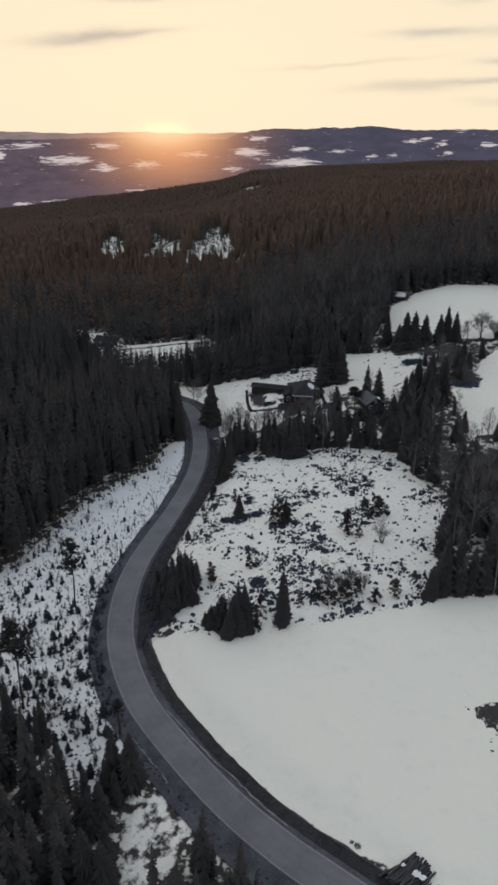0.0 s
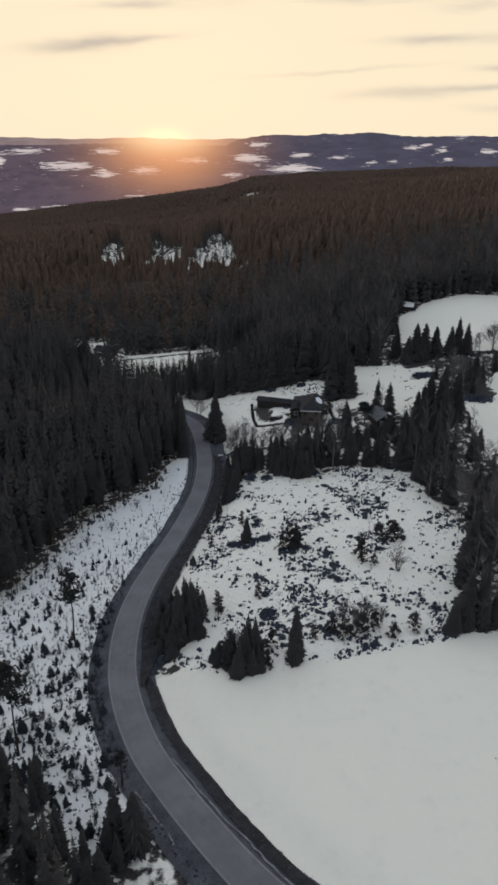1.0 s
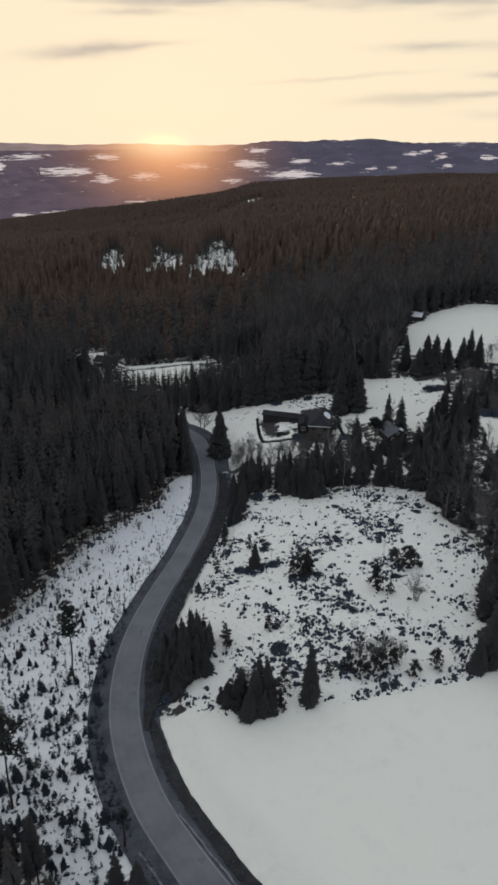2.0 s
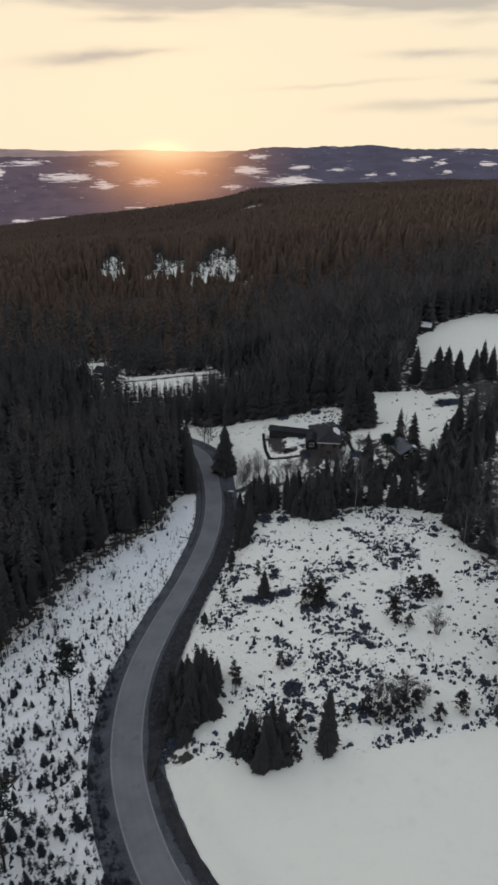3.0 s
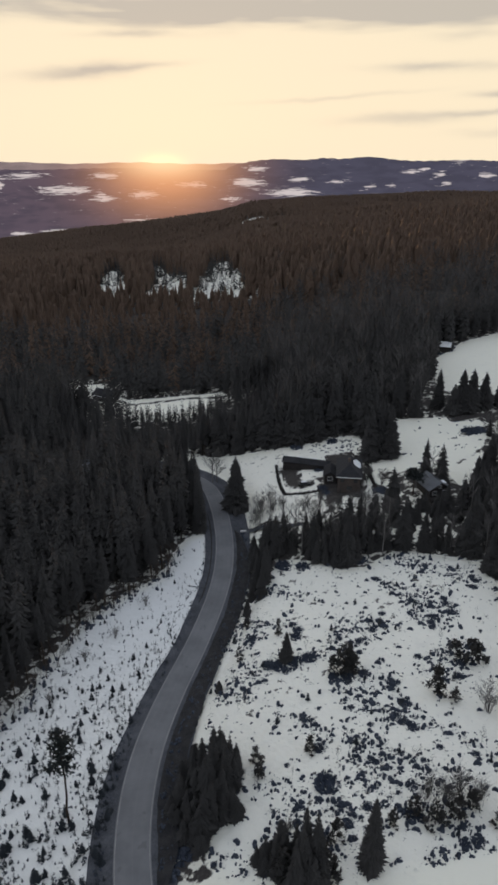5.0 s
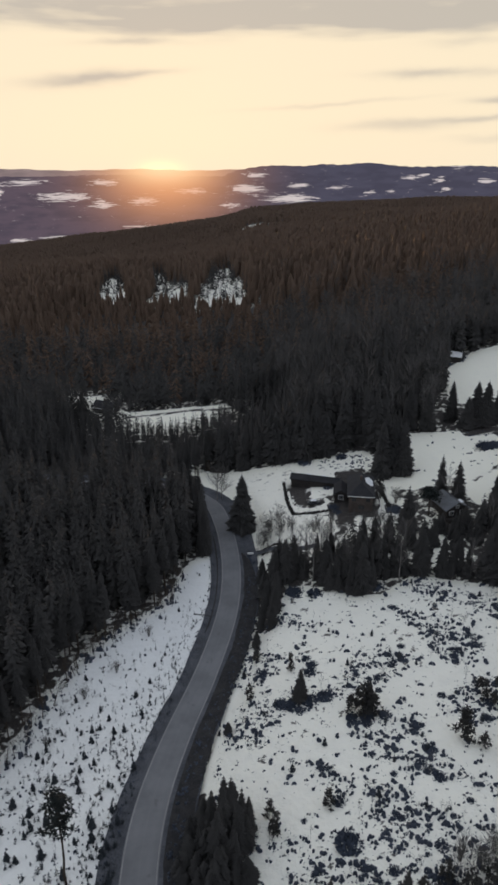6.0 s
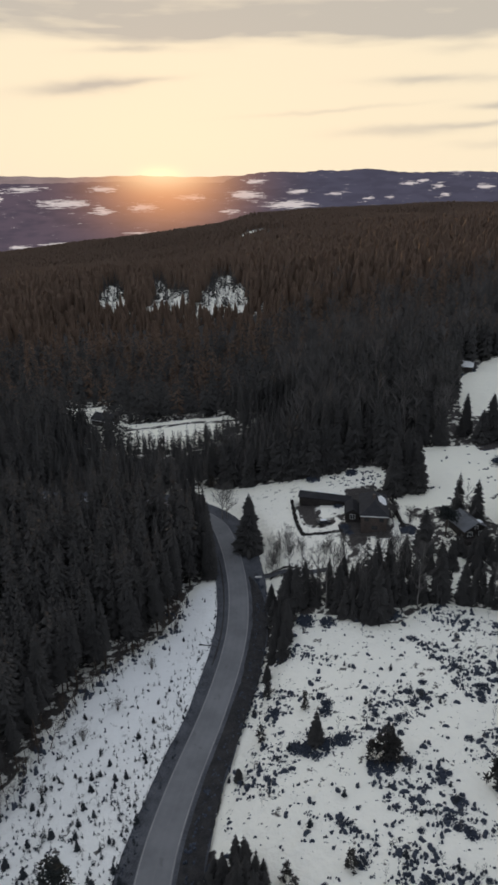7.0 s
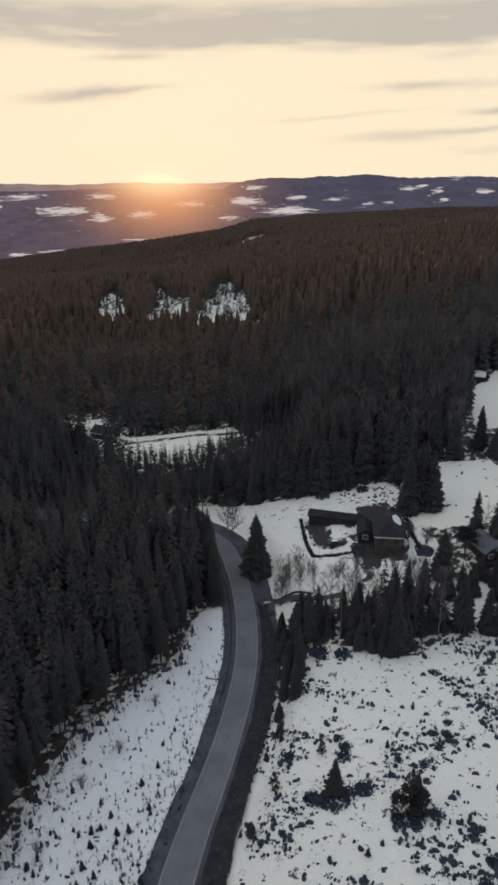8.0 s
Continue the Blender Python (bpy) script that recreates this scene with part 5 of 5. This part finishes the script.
yard_trees = [tree_thing("birch_tree", bare_crown(np.random.default_rng(95 + i), 12.0, 3.4, 16, 9, 0.2, 4), MAT["twig"], trunk(10.5, 0.16, 0.03, 0.01, 6, 5, np.random.default_rng(5 + i)), MAT["birch"], "leafless birch standing in the snow", "tree") for i in range(2)]
plant(yard_trees, [(-24.7, 305.3, 1.2, 0), (-23.2, 307.1, 1.1, 90), (32.9, 276.2, 0.6, 20), (53.5, 213, 1.1, 40), (60.5, 201, 1.25, 140), (36.5, 176, 0.6, 60), (60, 149.5, 1.3, 100), (101.1, 333.1, 0.75, 10), (103.2, 334.4, 0.75, 160)], "leafless birches")
round_tree = tree_thing("round_tree", bare_crown(np.random.default_rng(99), 7.5, 4.8, 26, 12, 0.18, 4), MAT["twig"], trunk(5.5, 0.28, 0.08, 0.02, 7, 4), MAT["bark"], "round leafless tree at the meadow's rim", "tree")
plant([round_tree], [(109.3, 334.1, 1.35, 0), (114.9, 331.4, 1.0, 100)])
heap_kinds = [sheet_thing("heather_bush", brush(np.random.default_rng(110 + i), 1.6, 3.0, 120), MAT["heath"], "low dark heather bush in the snow", "bush") for i in range(2)]
plant(heap_kinds, [(-6.8, 195.5, 0.6, 0), (-4.5, 194.8, 0.75, 100), (-0.5, 195, 0.75, 60), (2.6, 195.8, 0.65, 20), (-3, 192.6, 0.45, 20), (7.5, 188.6, 0.55, 30), (10.5, 188.3, 0.6, 200), (14, 188.6, 0.5, 70), (0, 204, 0.55, 0), (0.6, 206.5, 0.5, 90), (-0.5, 209, 0.4, 40), (3, 160, 0.9, 20), (-24, 149, 0.7, 0), (-24.5, 153, 0.8, 40), (-25, 160, 0.8, 90), (-24.5, 166, 0.7, 10), (-22, 150, 0.6, 200), (-23, 172, 0.6, 120), (18, 84.5, 0.22, 0), (17.2, 85.2, 0.16, 0), (-10.5, 113.5, 0.18, 40), (79.3, 391.4, 0.6, 0), (85.0, 394.7, 0.7, 50), (87.1, 398.3, 0.6, 100), (13.7, 295.1, 0.6, 10), (14.2, 281.3, 0.6, 70), (14.7, 277.7, 0.6, 20), (32.4, 274.5, 0.9, 0), (71.8, 311.0, 1.2, 90), (74.9, 311.4, 1.1, 30),
                   (90.7, 284.2, 1.4, 10), (86.6, 285.6, 1.2, 60), (95.9, 317.4, 0.9, 200), (100.0, 328.7, 0.8, 20), (109.3, 331.9, 0.9, 70), (21.3, 316.6, 0.8, 0), (7.8, 317.3, 1.0, 0), (11.9, 238.9, 0.8, 50), (19.9, 235.1, 0.8, 20), (-1.0, 236.9, 0.9, 90), (4.0, 235.0, 0.8, 10)] + more_bushes, "heather bushes")


# ---- buildings and yard ----
def part(name, verts, faces, mat, parent, label=""):
    ob = new(name, mesh_of(name, verts, faces, mat))
    ob.parent = parent
    return tagged(ob, label)


def block(x0, x1, y0, y1, z0, z1):
    v = [(x, y, z) for z in (z0, z1) for y in (y0, y1) for x in (x0, x1)]
    return v, [(0, 2, 3, 1), (4, 5, 7, 6), (0, 1, 5, 4), (2, 6, 7, 3), (0, 4, 6, 2), (1, 3, 7, 5)]


def gable_roof(w, d, z, rise, over, thick=0.25):
    """Ridge along y; w across, d deep."""
    a, b = w / 2 + over, d / 2 + over
    drop = rise * over / (w / 2)
    v = []
    for y in (-b, b):
        v += [(-a, y, z - drop), (0, y, z + rise), (a, y, z - drop), (a, y, z - drop + thick), (0, y, z + rise + thick), (-a, y, z - drop + thick)]
    f = [(0, 1, 4, 5), (1, 2, 3, 4), (6, 11, 10, 7), (7, 10, 9, 8), (0, 6, 7, 1), (1, 7, 8, 2), (5, 4, 10, 11), (4, 3, 9, 10), (0, 5, 11, 6), (2, 8, 9, 3)]
    return v, f


def hip_roof(w, d, z, rise, over, ridge):
    a, b = w / 2 + over, d / 2 + over
    v = [(-a, -b, z), (a, -b, z), (a, b, z), (-a, b, z), (-a, -b, z + 0.22), (a, -b, z + 0.22), (a, b, z + 0.22), (-a, b, z + 0.22), (0, -ridge / 2, z + rise), (0, ridge / 2, z + rise)]
    f = [(0, 3, 2, 1), (0, 1, 5, 4), (1, 2, 6, 5), (2, 3, 7, 6), (3, 0, 4, 7), (4, 5, 8), (5, 6, 9, 8), (6, 7, 9), (7, 4, 8, 9)]
    return v, f


def gable_walls(w, d, h, rise):
    a, b = w / 2, d / 2
    v = [(-a, -b, -1), (a, -b, -1), (a, b, -1), (-a, b, -1), (-a, -b, h), (a, -b, h), (a, b, h), (-a, b, h), (0, -b, h + rise), (0, b, h + rise)]
    f = [(0, 1, 5, 8, 4), (1, 2, 6, 5), (2, 3, 7, 9, 6), (3, 0, 4, 7), (0, 3, 2, 1)]
    return v, f


def window(house, x, y, z, w, h, label="white window frame", mat="white_paint"):
    """A window in a wall that faces the valley (towards -y)."""
    f = part("window", *block(x - w / 2 - 0.12, x + w / 2 + 0.12, y - 0.07, y + 0.05, z - 0.12, z + h + 0.12), MAT[mat], house, label)
    part("pane", *block(x - w / 2, x - 0.05, y - 0.09, y - 0.075, z, z + h), MAT["glass"], f)
    part("pane", *block(x + 0.05, x + w / 2, y - 0.09, y - 0.075, z, z + h), MAT["glass"], f)


def set_down(thing, x, y, turn, z=None):
    thing.matrix_basis = pose(x, y, float(ground_z(x, y)[0]) if z is None else z, 0, 0, turn)


farmhouse = tagged(new("farmhouse"), "dark two-storey farmhouse with a hipped roof beside the yard", "house")
part("wall", *block(-3.7, 3.7, -5.5, 9.5, -1.5, 5.1), MAT["brick_wall"], farmhouse, "red-brown farmhouse wall")
v, f = hip_roof(7.4, 15, 5.1, 3.2, 0.7, 8.0)
part("roof", [(x, y + 2.0, z) for x, y, z in v], f, MAT["roof"], farmhouse, "dark hipped roof")
snow_lie = [(1.5, 0.5), (3.1, 0.2), (3.9, 1.6), (3.8, 5.5), (2.4, 6.2), (1.2, 3.4)]
part("snow_patch", [(x, y, 5.34 + (4.4 - x) * 2.98 / 4.4 + d) for d in (0.0, 0.12) for x, y in snow_lie], [tuple(range(5, -1, -1)), tuple(range(6, 12))] + [(k, (k + 1) % 6, 6 + (k + 1) % 6, 6 + k) for k in range(6)], MAT["snow"], farmhouse, "snow left on the sheltered side of the roof")
part("eave", *block(-4.2, 4.2, -6.33, -6.215, 5.0, 5.24), MAT["white_paint"], farmhouse, "pale eave board")
part("chimney", *block(-0.5, 0.4, 0.2, 1.0, 7.4, 9.5), MAT["brick_wall"], farmhouse)
for x in (-2.2, 2.2):
    window(farmhouse, x, -5.5, 3.3, 1.1, 1.2, "dark window frame", "plank")
window(farmhouse, 0.2, -5.5, 0.6, 1.6, 1.2, "dark window frame", "plank")
set_down(farmhouse, 22.5, 281.2, -8)
annexe = tagged(new("annexe"), "low dark annexe with a white-framed window against the farmhouse", "house")
part("wall", *gable_walls(4.2, 8, 2.6, 1.3), MAT["plank"], annexe)
part("roof", *gable_roof(4.2, 8, 2.6, 1.3, 0.4), MAT["roof"], annexe, "dark gabled roof")
window(annexe, 0.0, -4.0, 0.9, 1.4, 1.3)
set_down(annexe, 17.0, 287.6, -8)
shed = tagged(new("shed"), "long low dark shed along the back of the yard", "shed")
part("wall", *gable_walls(4.4, 16.5, 2.1, 1.0), MAT["plank"], shed)
part("roof", *gable_roof(4.4, 16.5, 2.1, 1.0, 0.45), MAT["roof"], shed, "dark low roof with patches of snow")
for y in (-3.5, 2.0):
    part("snow_patch", *block(0.6, 1.4, y, y + 1.4, 2.98, 3.08), MAT["snow"], shed, "patch of snow on the roof")
set_down(shed, 9.7, 298.9, 90 - 18)
cabin = tagged(new("cabin"), "dark wooden cabin with white windows in its gable", "cabin")
part("wall", *gable_walls(7.0, 9, 2.9, 2.0), MAT["plank"], cabin)
part("roof", *gable_roof(7.0, 9, 2.9, 2.0, 0.7), MAT["roof_grey"], cabin, "grey gabled roof")
part("deck", *block(-3.8, 3.8, -6.5, -4.6, -1.2, 0.15), MAT["plank"], cabin)
for x in (-1.9, 1.6):
    window(cabin, x, -4.5, 0.9, 1.3, 1.2)
window(cabin, 0, -4.5, 3.1, 0.9, 0.8)
part("snow_patch", *block(1.6, 2.6, -3.6, -1.4, 4.25, 4.33), MAT["snow"], cabin, "patch of snow on the roof")
set_down(cabin, 48.3, 270.6, 14)
lodge = tagged(new("lodge"), "small dark house in the snowy forest glade", "house")
part("wall", *gable_walls(8, 11, 3.0, 2.4), MAT["plank"], lodge)
part("roof", *gable_roof(8, 11, 3.0, 2.4, 0.6), MAT["roof"], lodge)
part("chimney", *block(0.6, 1.3, 1.0, 1.7, 4.6, 6.6), MAT["brick_wall"], lodge)
window(lodge, -1.5, -5.5, 1.0, 1.2, 1.2)
part("snow_rim", *block(-4.75, -4.45, -6.0, 6.0, 2.62, 2.86), MAT["snow"], lodge, "snow along the roof's lower edge")
set_down(lodge, -85.5, 421.0, 62)
barn = tagged(new("barn"), "small dark barn at the hilltop meadow's rim", "barn")
part("wall", *gable_walls(5, 7, 2.5, 1.6), MAT["plank"], barn)
part("roof", *gable_roof(5, 7, 2.5, 1.6, 0.5), MAT["snow"], barn, "roof under snow")
set_down(barn, 81.9, 396.0, 70)


def hedge(points, tall, wide, label, seed):
    """A dense low hedge along a line: many short twig blades on both sides."""
    g = np.random.default_rng(seed)
    line = curve_through(points, 0.35)
    s = Soup()
    for x, y in line:
        z = float(ground_z(x, y)[0])
        for _ in range(5):
            a = g.uniform(0, 6.28)
            c = np.array([x, y, z]) + (g.normal(0, wide * 0.28), g.normal(0, wide * 0.28), 0)
            e, q = np.array([math.cos(a), math.sin(a), 0]) * 0.32, np.array([-math.sin(a), math.cos(a), 0]) * 0.28
            s.add([c + e - (0, 0, 0.1), c - e * 0.5 + q - (0, 0, 0.1), c - e * 0.5 - q - (0, 0, 0.1), c + (g.normal(0, 0.1), g.normal(0, 0.1), tall * g.uniform(0.7, 1.15))], [(0, 1, 3), (1, 2, 3), (2, 0, 3)])
    sheet_thing("hedge", s.done(), MAT["hedge"], label, "hedge")


hedge([(-1.0, 303.3), (-0.8, 294.7), (-0.3, 286.7), (1.0, 280.3)], 1.0, 0.8, "low dark hedge along the side of the farm yard", 1)
hedge([(1.0, 280.3), (6.9, 279.2), (12.3, 279.2)], 0.8, 0.7, "low dark hedge along the front of the farm yard", 2)
hedge([(27.7, 300.8), (27.4, 294.6), (27.8, 289.3)], 1.0, 0.7, "dark hedge beside the farmhouse", 3)
hedge([(30.7, 293.5), (30.5, 285.6), (30.9, 276.2)], 1.1, 0.7, "dark hedge on the bank behind the farmhouse", 4)
hedge([(99.0, 329.1), (106.2, 331.6), (115.3, 330.4)], 1.0, 0.9, "dark hedge along the hilltop meadow", 5)
hedge([(-13.9, 268.6), (-7.9, 266.7), (-1.0, 262.0)], 0.5, 0.5, "dark low hedge beside the farm lane", 6)

# parked car with snow on its roof
car = tagged(new("car"), "parked dark car with snow on its roof in the yard", "car")
v, f = block(-2.1, 2.1, -0.85, 0.85, 0.35, 0.95)
part("body", v, f, MAT["car_paint"], car)
v, f = block(-1.4, 1.0, -0.75, 0.75, 0.95, 1.45)
v = [(x * (0.82 if z > 1.2 else 1), y * (0.88 if z > 1.2 else 1), z) for x, y, z in v]
part("cabin", v, f, MAT["glass"], car, "dark car windows")
part("snow_cap", *block(-1.15, 0.8, -0.64, 0.64, 1.455, 1.56), MAT["snow"], car, "snow lying on the car roof")
for x in (-1.3, 1.3):
    for y in (-0.86, 0.86):
        s = Soup()
        s.tube([(x, y - 0.1, 0.32), (x, y + 0.1, 0.32)], [0.32, 0.32], 14)
        vv, tt = s.done()
        k = len(vv)
        tt = np.vstack([tt, [(0, i, i + 1) for i in range(1, 13)], [(14, 14 + i + 1, 14 + i) for i in range(1, 13)]])
        wheel = new("wheel", triangles("wheel", vv, tt, MAT["rubber"]))
        wheel.parent = car
set_down(car, 7.8, 284.9, 10)

# mailboxes at the lane's mouth
stand_thing = tagged(new("mailbox_stand"), "row of pale mailboxes on a post at the lane", "mailbox")
part("post", *block(-0.06, 0.06, -0.06, 0.06, -0.4, 0.9), MAT["plank"], stand_thing)
part("rail", *block(-1.0, 1.0, -0.1, 0.1, 0.9, 0.98), MAT["plank"], stand_thing)
for i in range(4):
    part("mailbox", *block(-0.95 + i * 0.48, -0.55 + i * 0.48, -0.2, 0.2, 0.985, 1.5), MAT["white_paint"], stand_thing)
set_down(stand_thing, -13.1, 265.6, 5)


# ---- timber ----
def log_mesh(length, r, seed):
    g = np.random.default_rng(seed)
    s = Soup()
    s.tube([(-length / 2, 0, 0), (0, g.normal(0, 0.03), g.normal(0, 0.03)), (length / 2, 0, 0)], [r, r * 0.95, r * 0.85], 8)
    v, t = s.done()
    t = np.vstack([t, [(0, i, i + 1) for i in range(1, 7)], [(16, 16 + i + 1, 16 + i) for i in range(1, 7)]])
    return v, t


log_shapes = [triangles("log", *log_mesh(4.8 + 0.5 * i, 0.17 + 0.02 * i, 300 + i), MAT["log"]) for i in range(4)]
pile = tagged(new("log_pile"), "disordered pile of grey logs with snow beside the road", "log pile")
set_down(pile, 25.5, 78.6, 0)
g = np.random.default_rng(77)
for i in range(64):
    layer = i // 18
    ob = new("log", log_shapes[i % 4])
    ob.parent = pile
    along = g.uniform(-3.0, 3.0) * (1 - 0.2 * layer)
    ob.matrix_basis = pose(along * 0.75 + g.normal(0, 0.3), -along * 0.62 + g.normal(0, 0.5), 0.2 + 0.34 * layer + g.uniform(0, 0.1), 0, g.normal(0, 3), 38 + g.normal(0, 9))
for a, b, w in ((0.6, -0.6, 0.8), (1.4, -1.1, 0.6), (-1.2, 1.0, 0.4)):
    s = Soup()
    ang = np.linspace(0, 6.28, 11)[:-1]
    ring = [(a + math.cos(q) * w * g.uniform(0.7, 1.2), b + math.sin(q) * w * g.uniform(0.6, 1.1), 1.42) for q in ang]
    s.add(ring + [(a, b, 1.6)], [(i, (i + 1) % 10, 10) for i in range(10)])
    cap = new("snow_cap", triangles("snow_cap", *s.done(), MAT["snow"]))
    cap.parent = pile
    tagged(cap, "snow lying on the logs")
fallen = tagged(new("fallen_log", triangles("fallen_log", *log_mesh(6.0, 0.11, 320), MAT["log"])), "thin fallen log lying in the snow above the road", "log")
set_down(fallen, -25.9, 235.1, -15, float(ground_z(-25.9, 235.1)[0]) + 0.15)
